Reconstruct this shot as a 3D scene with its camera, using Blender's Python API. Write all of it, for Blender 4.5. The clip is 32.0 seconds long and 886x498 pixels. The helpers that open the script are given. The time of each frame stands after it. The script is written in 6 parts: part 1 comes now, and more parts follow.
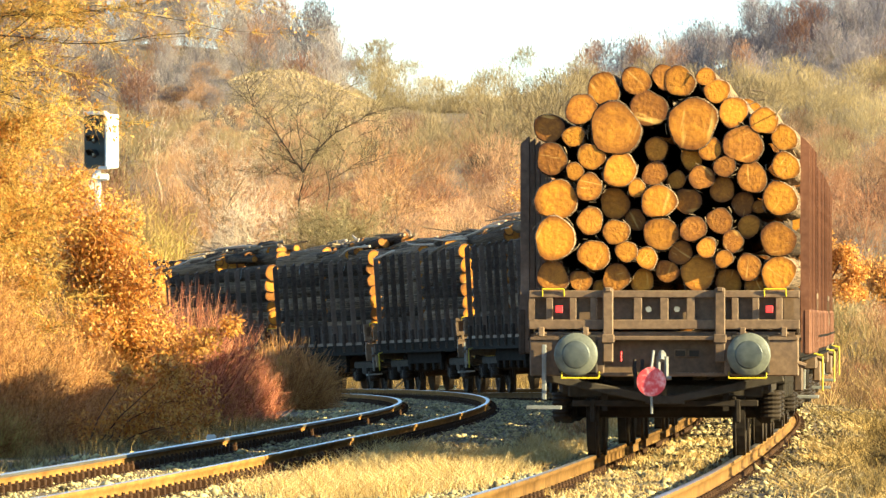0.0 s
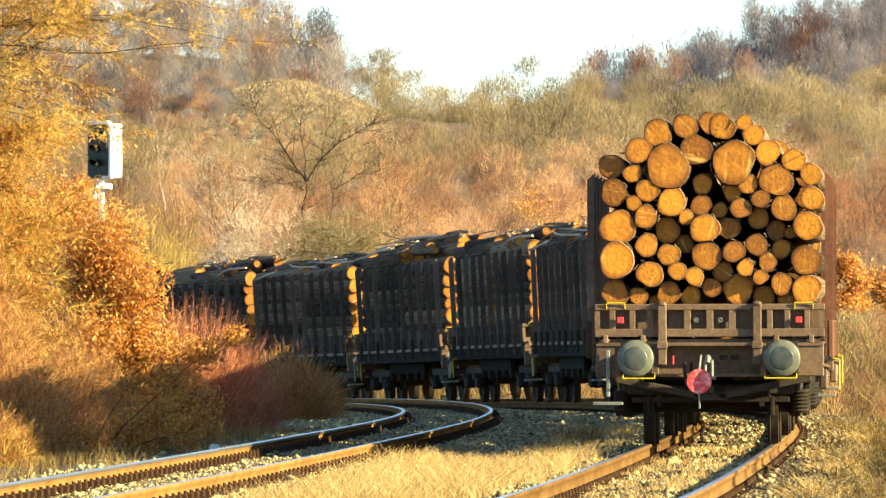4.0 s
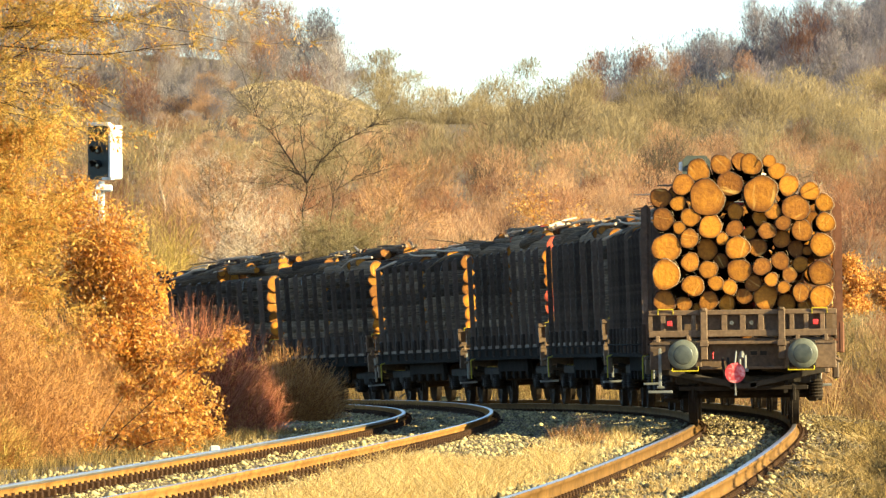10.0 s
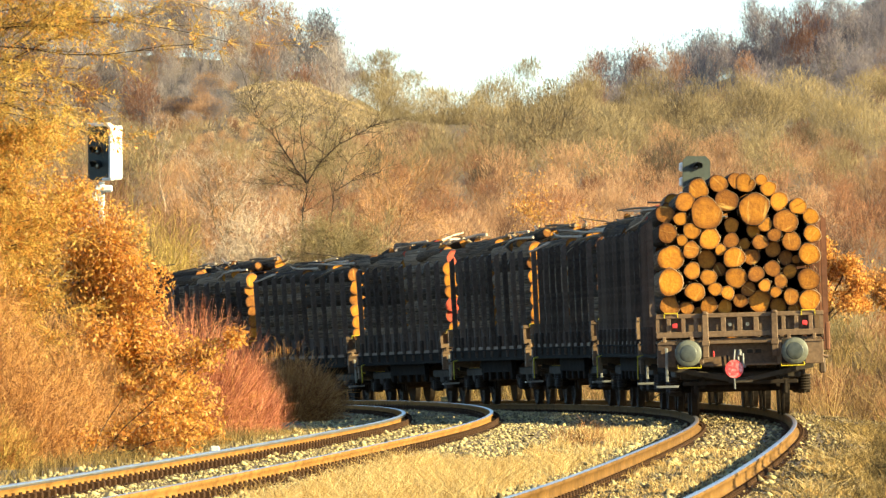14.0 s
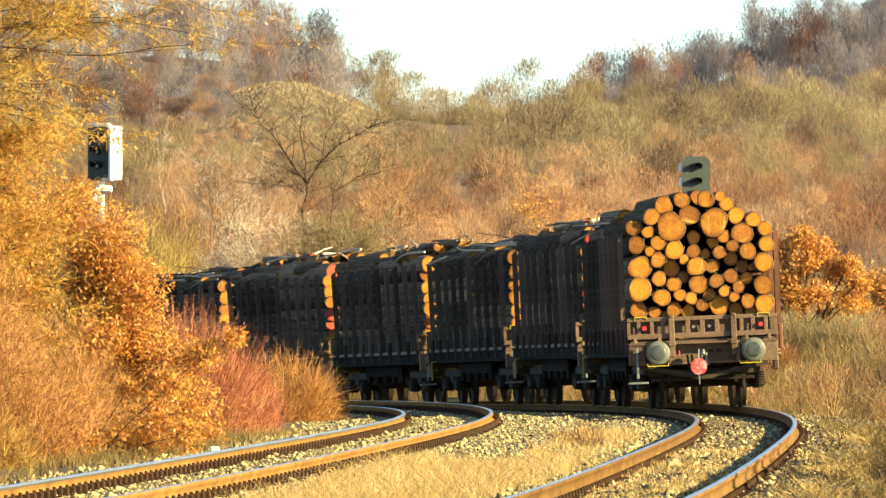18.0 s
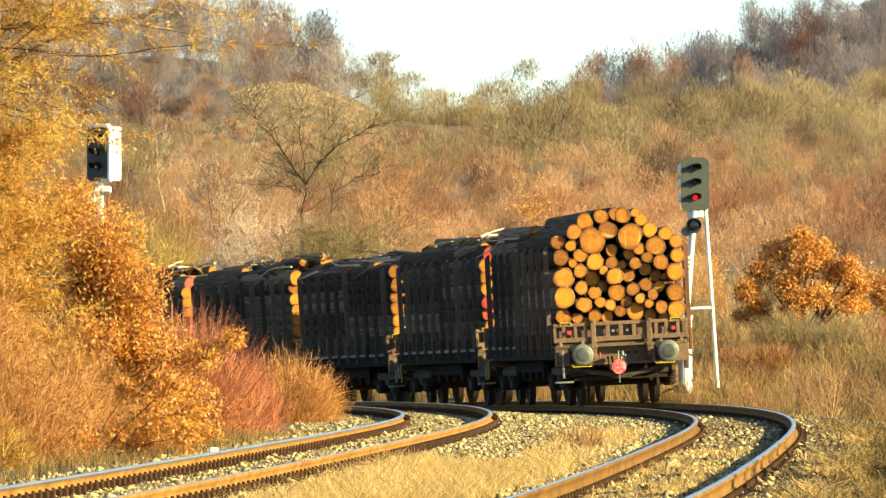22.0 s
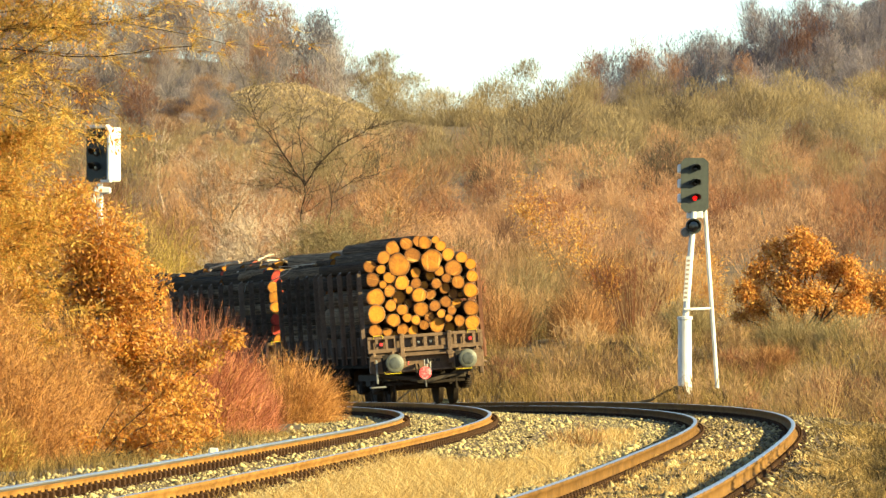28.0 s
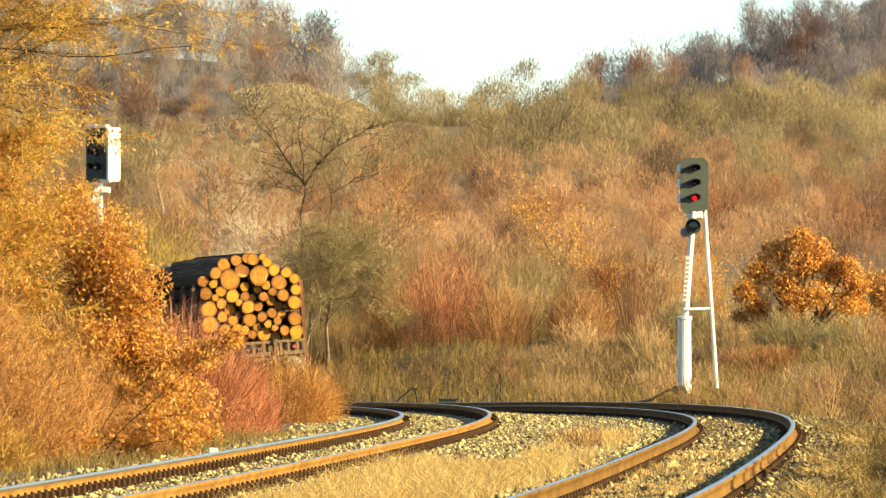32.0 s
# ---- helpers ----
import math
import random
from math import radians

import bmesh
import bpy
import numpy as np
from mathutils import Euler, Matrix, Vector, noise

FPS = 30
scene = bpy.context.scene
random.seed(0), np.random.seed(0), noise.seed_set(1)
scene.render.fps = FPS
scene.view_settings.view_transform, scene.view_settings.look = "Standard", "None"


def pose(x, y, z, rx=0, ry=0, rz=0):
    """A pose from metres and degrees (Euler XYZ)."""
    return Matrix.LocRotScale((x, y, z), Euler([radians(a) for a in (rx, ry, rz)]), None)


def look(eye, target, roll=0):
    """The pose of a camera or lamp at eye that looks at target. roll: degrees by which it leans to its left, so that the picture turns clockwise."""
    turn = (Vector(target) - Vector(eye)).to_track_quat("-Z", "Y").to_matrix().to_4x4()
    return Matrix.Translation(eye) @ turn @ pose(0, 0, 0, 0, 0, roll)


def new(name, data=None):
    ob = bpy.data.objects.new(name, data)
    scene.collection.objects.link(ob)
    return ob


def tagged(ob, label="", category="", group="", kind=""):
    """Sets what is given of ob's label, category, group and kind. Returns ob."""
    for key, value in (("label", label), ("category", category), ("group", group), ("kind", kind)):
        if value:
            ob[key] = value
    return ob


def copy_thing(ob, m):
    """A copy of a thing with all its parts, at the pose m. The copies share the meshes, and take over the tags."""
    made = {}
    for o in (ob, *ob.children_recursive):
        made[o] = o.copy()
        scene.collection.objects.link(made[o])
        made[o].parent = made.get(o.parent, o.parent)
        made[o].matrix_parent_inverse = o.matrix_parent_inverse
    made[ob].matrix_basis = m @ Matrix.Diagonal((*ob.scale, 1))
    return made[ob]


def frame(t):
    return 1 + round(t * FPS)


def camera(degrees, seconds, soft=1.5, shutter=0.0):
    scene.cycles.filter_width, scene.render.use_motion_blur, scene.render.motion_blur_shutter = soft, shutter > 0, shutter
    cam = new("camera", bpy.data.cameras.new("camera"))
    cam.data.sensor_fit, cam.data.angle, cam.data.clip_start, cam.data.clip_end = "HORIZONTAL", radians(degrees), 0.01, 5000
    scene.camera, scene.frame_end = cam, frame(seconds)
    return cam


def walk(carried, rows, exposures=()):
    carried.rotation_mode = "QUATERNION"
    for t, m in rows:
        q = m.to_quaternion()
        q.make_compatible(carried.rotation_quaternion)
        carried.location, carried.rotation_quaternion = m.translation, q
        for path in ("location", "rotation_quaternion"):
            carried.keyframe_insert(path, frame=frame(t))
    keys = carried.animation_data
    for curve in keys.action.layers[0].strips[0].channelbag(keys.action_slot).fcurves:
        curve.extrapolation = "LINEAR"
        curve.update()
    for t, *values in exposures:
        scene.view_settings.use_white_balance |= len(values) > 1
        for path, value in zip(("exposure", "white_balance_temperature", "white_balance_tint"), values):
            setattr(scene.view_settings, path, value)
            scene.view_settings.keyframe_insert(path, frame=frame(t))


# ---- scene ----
# Camera: a very long lens on a low stand beside the line. X right, Y along the view, Z up; rail top near the camera is z = 0.
EYE_Z = 1.43
cam = camera(5.527, 32.0, soft=1.4)
cam.data.dof.use_dof, cam.data.dof.focus_distance, cam.data.dof.aperture_fstop = True, 140.0, 24.0


def aim(dx, dy):
    # yaw and pitch in thousandths of the picture's focal length
    k = 1 / 16240.0
    yaw, pitch = math.degrees(dx * k), math.degrees((141 + dy) * k)
    return pose(0, 0, EYE_Z, 90 + pitch, 0, yaw)


walk(cam, [
    (0.0, aim(-4.6, -22.0)), (0.5, aim(-6.0, -18.2)), (1.0, aim(5.8, -15.4)), (1.5, aim(4.8, -12.8)),
    (2.0, aim(3.8, -10.8)), (2.5, aim(1.8, -9.6)), (3.0, aim(1.5, -7.7)), (3.5, aim(1.4, -6.2)),
    (5.5, aim(1.4, -3.3)), (8.0, aim(1.5, -3.0)), (13.0, aim(1.9, -2.0)), (18.0, aim(1.5, -1.2)),
    (21.0, aim(0.2, 0.0)), (25.0, aim(-0.9, 0.2)), (28.0, aim(-1.0, 1.4)), (32.0, aim(-1.7, 1.3)),
], exposures=[(0.0, 2.40, 6200, 1), (2.0, 2.29, 6200, 1), (6.0, 2.17, 6230, 1), (14.0, 2.06, 6350, 1), (24.0, 1.91, 6640, 0), (32.0, 1.81, 6800, 0)])

# ---- light ----
SUN_AZ, SUN_EL = radians(71), radians(20)
SUN_DIR = Vector((math.sin(SUN_AZ) * math.cos(SUN_EL), -math.cos(SUN_AZ) * math.cos(SUN_EL), math.sin(SUN_EL)))
world = bpy.data.worlds.new("winter_sky")
scene.world = world
world.use_nodes = True
wn = world.node_tree
sky = wn.nodes.new("ShaderNodeTexSky")
sky.sky_type = "NISHITA"
sky.sun_disc = False
sky.sun_elevation = SUN_EL
sky.sun_rotation = math.atan2(SUN_DIR.x, SUN_DIR.y)
sky.air_density, sky.dust_density, sky.ozone_density = 0.7, 0.25, 2.0
wn.links.new(sky.outputs[0], wn.nodes["Background"].inputs[0])
wn.nodes["Background"].inputs[1].default_value = 0.080
sun = new("sun", bpy.data.lights.new("sun", "SUN"))
sun.data.energy, sun.data.angle, sun.data.color = 5.0, radians(0.6), (1.0, 0.82, 0.47)
sun.matrix_world = look(SUN_DIR * 400, (0, 0, 0))


# ---- materials ----
def material(name, dark, light, rough=0.8, grain=30.0, patch=2.0, bump=0.25, metal=0.0, spec=0.3, per="island", vary=0.25, space="Object", stretch=None, third=None):
    """Two-scale procedural surface: colour between dark and light by coarse patches and fine grain, varied per piece."""
    m = bpy.data.materials.new(name)
    m.use_nodes = True
    nt = m.node_tree
    bs = nt.nodes["Principled BSDF"]
    bs.inputs["Roughness"].default_value = rough
    bs.inputs["Metallic"].default_value = metal
    bs.inputs["Specular IOR Level"].default_value = spec
    tc = nt.nodes.new("ShaderNodeTexCoord")
    mp = nt.nodes.new("ShaderNodeMapping")
    if stretch:
        mp.inputs["Scale"].default_value = stretch
    if space == "World":
        geo = nt.nodes.new("ShaderNodeNewGeometry")
        nt.links.new(geo.outputs["Position"], mp.inputs["Vector"])
    else:
        nt.links.new(tc.outputs[space], mp.inputs["Vector"])
    n1 = nt.nodes.new("ShaderNodeTexNoise")
    n1.inputs["Scale"].default_value, n1.inputs["Detail"].default_value = grain, 4.0
    n2 = nt.nodes.new("ShaderNodeTexNoise")
    n2.inputs["Scale"].default_value, n2.inputs["Detail"].default_value = patch, 3.0
    for n in (n1, n2):
        nt.links.new(mp.outputs[0], n.inputs["Vector"])
    mix = nt.nodes.new("ShaderNodeMath")
    mix.operation = "MULTIPLY_ADD"
    mix.inputs[1].default_value = 0.55
    half = nt.nodes.new("ShaderNodeMath")
    half.operation = "MULTIPLY"
    half.inputs[1].default_value = 0.55
    nt.links.new(n1.outputs["Fac"], half.inputs[0])
    nt.links.new(n2.outputs["Fac"], mix.inputs[0])
    nt.links.new(half.outputs[0], mix.inputs[2])
    src = mix.outputs[0]
    if vary:
        if per == "object":
            rn = nt.nodes.new("ShaderNodeObjectInfo").outputs["Random"]
        else:
            rn = nt.nodes.new("ShaderNodeNewGeometry").outputs["Random Per Island"]
        add = nt.nodes.new("ShaderNodeMath")
        add.operation = "MULTIPLY_ADD"
        add.inputs[1].default_value = vary * 1.6
        nt.links.new(rn, add.inputs[0])
        sub = nt.nodes.new("ShaderNodeMath")
        sub.operation = "SUBTRACT"
        sub.inputs[1].default_value = vary * 0.8
        nt.links.new(src, sub.inputs[0])
        nt.links.new(sub.outputs[0], add.inputs[2])
        src = add.outputs[0]
    ramp = nt.nodes.new("ShaderNodeValToRGB")
    ramp.color_ramp.elements[0].position, ramp.color_ramp.elements[1].position = 0.28, 0.80
    ramp.color_ramp.elements[0].color, ramp.color_ramp.elements[1].color = (*dark, 1), (*light, 1)
    if third:
        e = ramp.color_ramp.elements.new(0.54)
        e.color = (*third, 1)
    nt.links.new(src, ramp.inputs[0])
    nt.links.new(ramp.outputs[0], bs.inputs["Base Color"])
    if bump:
        b = nt.nodes.new("ShaderNodeBump")
        b.inputs["Strength"].default_value = bump
        b.inputs["Distance"].default_value = 0.02
        nt.links.new(n1.outputs["Fac"], b.inputs["Height"])
        nt.links.new(b.outputs[0], bs.inputs["Normal"])
    return m


def foliage(name, dark, light, third=None, patch=0.35, vary=0.3, glow_through=0.35, grain=3.0, tone=False, sheen=0.15):
    """Dry leaves and twigs: a matt surface that lets some light through."""
    dark, light, third = [tuple(v * 0.74 for v in c) if c else None for c in (dark, light, third)]
    m = material(name, dark, light, rough=0.75 if sheen < 0.3 else 0.5, grain=grain, patch=patch, bump=0, spec=sheen, vary=vary, space="World", third=third)
    nt = m.node_tree
    bs = nt.nodes["Principled BSDF"]
    tr = nt.nodes.new("ShaderNodeBsdfTranslucent")
    ramp = next(n for n in nt.nodes if n.type == "VALTORGB")
    nt.links.new(ramp.outputs[0], tr.inputs["Color"])
    mx = nt.nodes.new("ShaderNodeMixShader")
    mx.inputs[0].default_value = glow_through
    nt.links.new(bs.outputs[0], mx.inputs[1])
    nt.links.new(tr.outputs[0], mx.inputs[2])
    nt.links.new(mx.outputs[0], nt.nodes["Material Output"].inputs["Surface"])
    if tone:
        # each plant has its own tone
        at = nt.nodes.new("ShaderNodeAttribute")
        at.attribute_name = "tone"
        ad = nt.nodes.new("ShaderNodeMath")
        old = ramp.inputs[0].links[0].from_socket
        nt.links.new(old, ad.inputs[0])
        nt.links.new(at.outputs["Fac"], ad.inputs[1])
        nt.links.new(ad.outputs[0], ramp.inputs[0])
    return m


def wood_end(name, heart, sap, cracks=(0.72, 0.46, 0.12)):
    """Sawn log end: faint growth rings, radial drying checks, pale torn streaks, a dark bark rim."""
    m = material(name, heart, sap, rough=0.66, grain=4.5, patch=1.1, bump=0.5, per="object", vary=0.34, third=tuple(0.55 * a + 0.45 * b for a, b in zip(heart, sap)))
    nt = m.node_tree
    ramp = next(n for n in nt.nodes if n.type == "VALTORGB")
    bs = nt.nodes["Principled BSDF"]
    tc = nt.nodes.new("ShaderNodeTexCoord")
    rnd = nt.nodes.new("ShaderNodeObjectInfo")
    seed = nt.nodes.new("ShaderNodeMath")
    seed.operation = "MULTIPLY"
    seed.inputs[1].default_value = 37.0
    nt.links.new(rnd.outputs["Random"], seed.inputs[0])
    for n in [n for n in nt.nodes if n.type == "TEX_NOISE"]:
        n.noise_dimensions = "4D"
        nt.links.new(seed.outputs[0], n.inputs["W"])
    mp = nt.nodes.new("ShaderNodeMapping")
    mp.inputs["Scale"].default_value = (1, 0, 1)
    wv = nt.nodes.new("ShaderNodeTexWave")
    wv.wave_type, wv.rings_direction = "RINGS", "SPHERICAL"
    wv.inputs["Scale"].default_value, wv.inputs["Distortion"].default_value, wv.inputs["Detail"].default_value = 2.6, 4.5, 3.0
    nt.links.new(tc.outputs["Object"], mp.inputs[0])
    nt.links.new(mp.outputs[0], wv.inputs["Vector"])
    mul = nt.nodes.new("ShaderNodeMix")
    mul.data_type, mul.blend_type = "RGBA", "MULTIPLY"
    mul.inputs["Factor"].default_value = 0.11
    nt.links.new(ramp.outputs[0], mul.inputs[6])
    nt.links.new(wv.outputs["Color"], mul.inputs[7])
    # drying checks that run out from the heart
    turn = nt.nodes.new("ShaderNodeMapping")
    turn.inputs["Rotation"].default_value = (radians(90), 0, 0)
    nt.links.new(tc.outputs["Object"], turn.inputs[0])
    gr = nt.nodes.new("ShaderNodeTexGradient")
    gr.gradient_type = "RADIAL"
    nt.links.new(turn.outputs[0], gr.inputs[0])
    ang = nt.nodes.new("ShaderNodeMath")
    ang.operation = "MULTIPLY"
    ang.inputs[1].default_value = 13.0
    nt.links.new(gr.outputs["Fac"], ang.inputs[0])
    ck = nt.nodes.new("ShaderNodeTexNoise")
    ck.noise_dimensions = "2D"
    cv = nt.nodes.new("ShaderNodeCombineXYZ")
    nt.links.new(ang.outputs[0], cv.inputs[0])
    nt.links.new(seed.outputs[0], cv.inputs[1])
    ck.inputs["Scale"].default_value, ck.inputs["Detail"].default_value = 1.6, 3.0
    nt.links.new(cv.outputs[0], ck.inputs["Vector"])
    rk = nt.nodes.new("ShaderNodeValToRGB")
    rk.color_ramp.elements[0].position, rk.color_ramp.elements[1].position = 0.30, 0.62
    rk.color_ramp.elements[0].color, rk.color_ramp.elements[1].color = (0.42, 0.34, 0.26, 1), (1, 1, 1, 1)
    nt.links.new(ck.outputs["Fac"], rk.inputs[0])
    chk = nt.nodes.new("ShaderNodeMix")
    chk.data_type, chk.blend_type = "RGBA", "MULTIPLY"
    chk.inputs["Factor"].default_value = 0.28
    nt.links.new(mul.outputs[2], chk.inputs[6])
    nt.links.new(rk.outputs[0], chk.inputs[7])
    # pale torn streaks across some of the ends
    n3 = nt.nodes.new("ShaderNodeTexNoise")
    n3.noise_dimensions = "4D"
    n3.inputs["Scale"].default_value, n3.inputs["Detail"].default_value = 1.5, 2.0
    nt.links.new(seed.outputs[0], n3.inputs["W"])
    m3 = nt.nodes.new("ShaderNodeMapping")
    m3.inputs["Scale"].default_value = (0.30, 1.0, 2.6)
    nt.links.new(tc.outputs["Object"], m3.inputs[0])
    nt.links.new(m3.outputs[0], n3.inputs["Vector"])
    r3 = nt.nodes.new("ShaderNodeValToRGB")
    r3.color_ramp.elements[0].position, r3.color_ramp.elements[1].position = 0.62, 0.74
    nt.links.new(n3.outputs["Fac"], r3.inputs[0])
    k3 = nt.nodes.new("ShaderNodeMath")
    k3.operation = "MULTIPLY"
    k3.inputs[1].default_value = 0.6
    nt.links.new(r3.outputs[0], k3.inputs[0])
    pale = nt.nodes.new("ShaderNodeMix")
    pale.data_type = "RGBA"
    pale.inputs[7].default_value = (*cracks, 1)
    nt.links.new(k3.outputs[0], pale.inputs["Factor"])
    nt.links.new(chk.outputs[2], pale.inputs[6])
    # darker inner bark round the rim
    ln = nt.nodes.new("ShaderNodeVectorMath")
    ln.operation = "LENGTH"
    nt.links.new(mp.outputs[0], ln.inputs[0])
    r4 = nt.nodes.new("ShaderNodeValToRGB")
    r4.color_ramp.elements[0].position, r4.color_ramp.elements[1].position = 0.66, 0.98
    r4.color_ramp.elements[0].color, r4.color_ramp.elements[1].color = (1, 1, 1, 1), (0.36, 0.28, 0.20, 1)
    nt.links.new(ln.outputs["Value"], r4.inputs[0])
    rim = nt.nodes.new("ShaderNodeMix")
    rim.data_type, rim.blend_type = "RGBA", "MULTIPLY"
    rim.inputs["Factor"].default_value = 1.0
    nt.links.new(pale.outputs[2], rim.inputs[6])
    nt.links.new(r4.outputs[0], rim.inputs[7])
    nt.links.new(rim.outputs[2], bs.inputs["Base Color"])
    return m


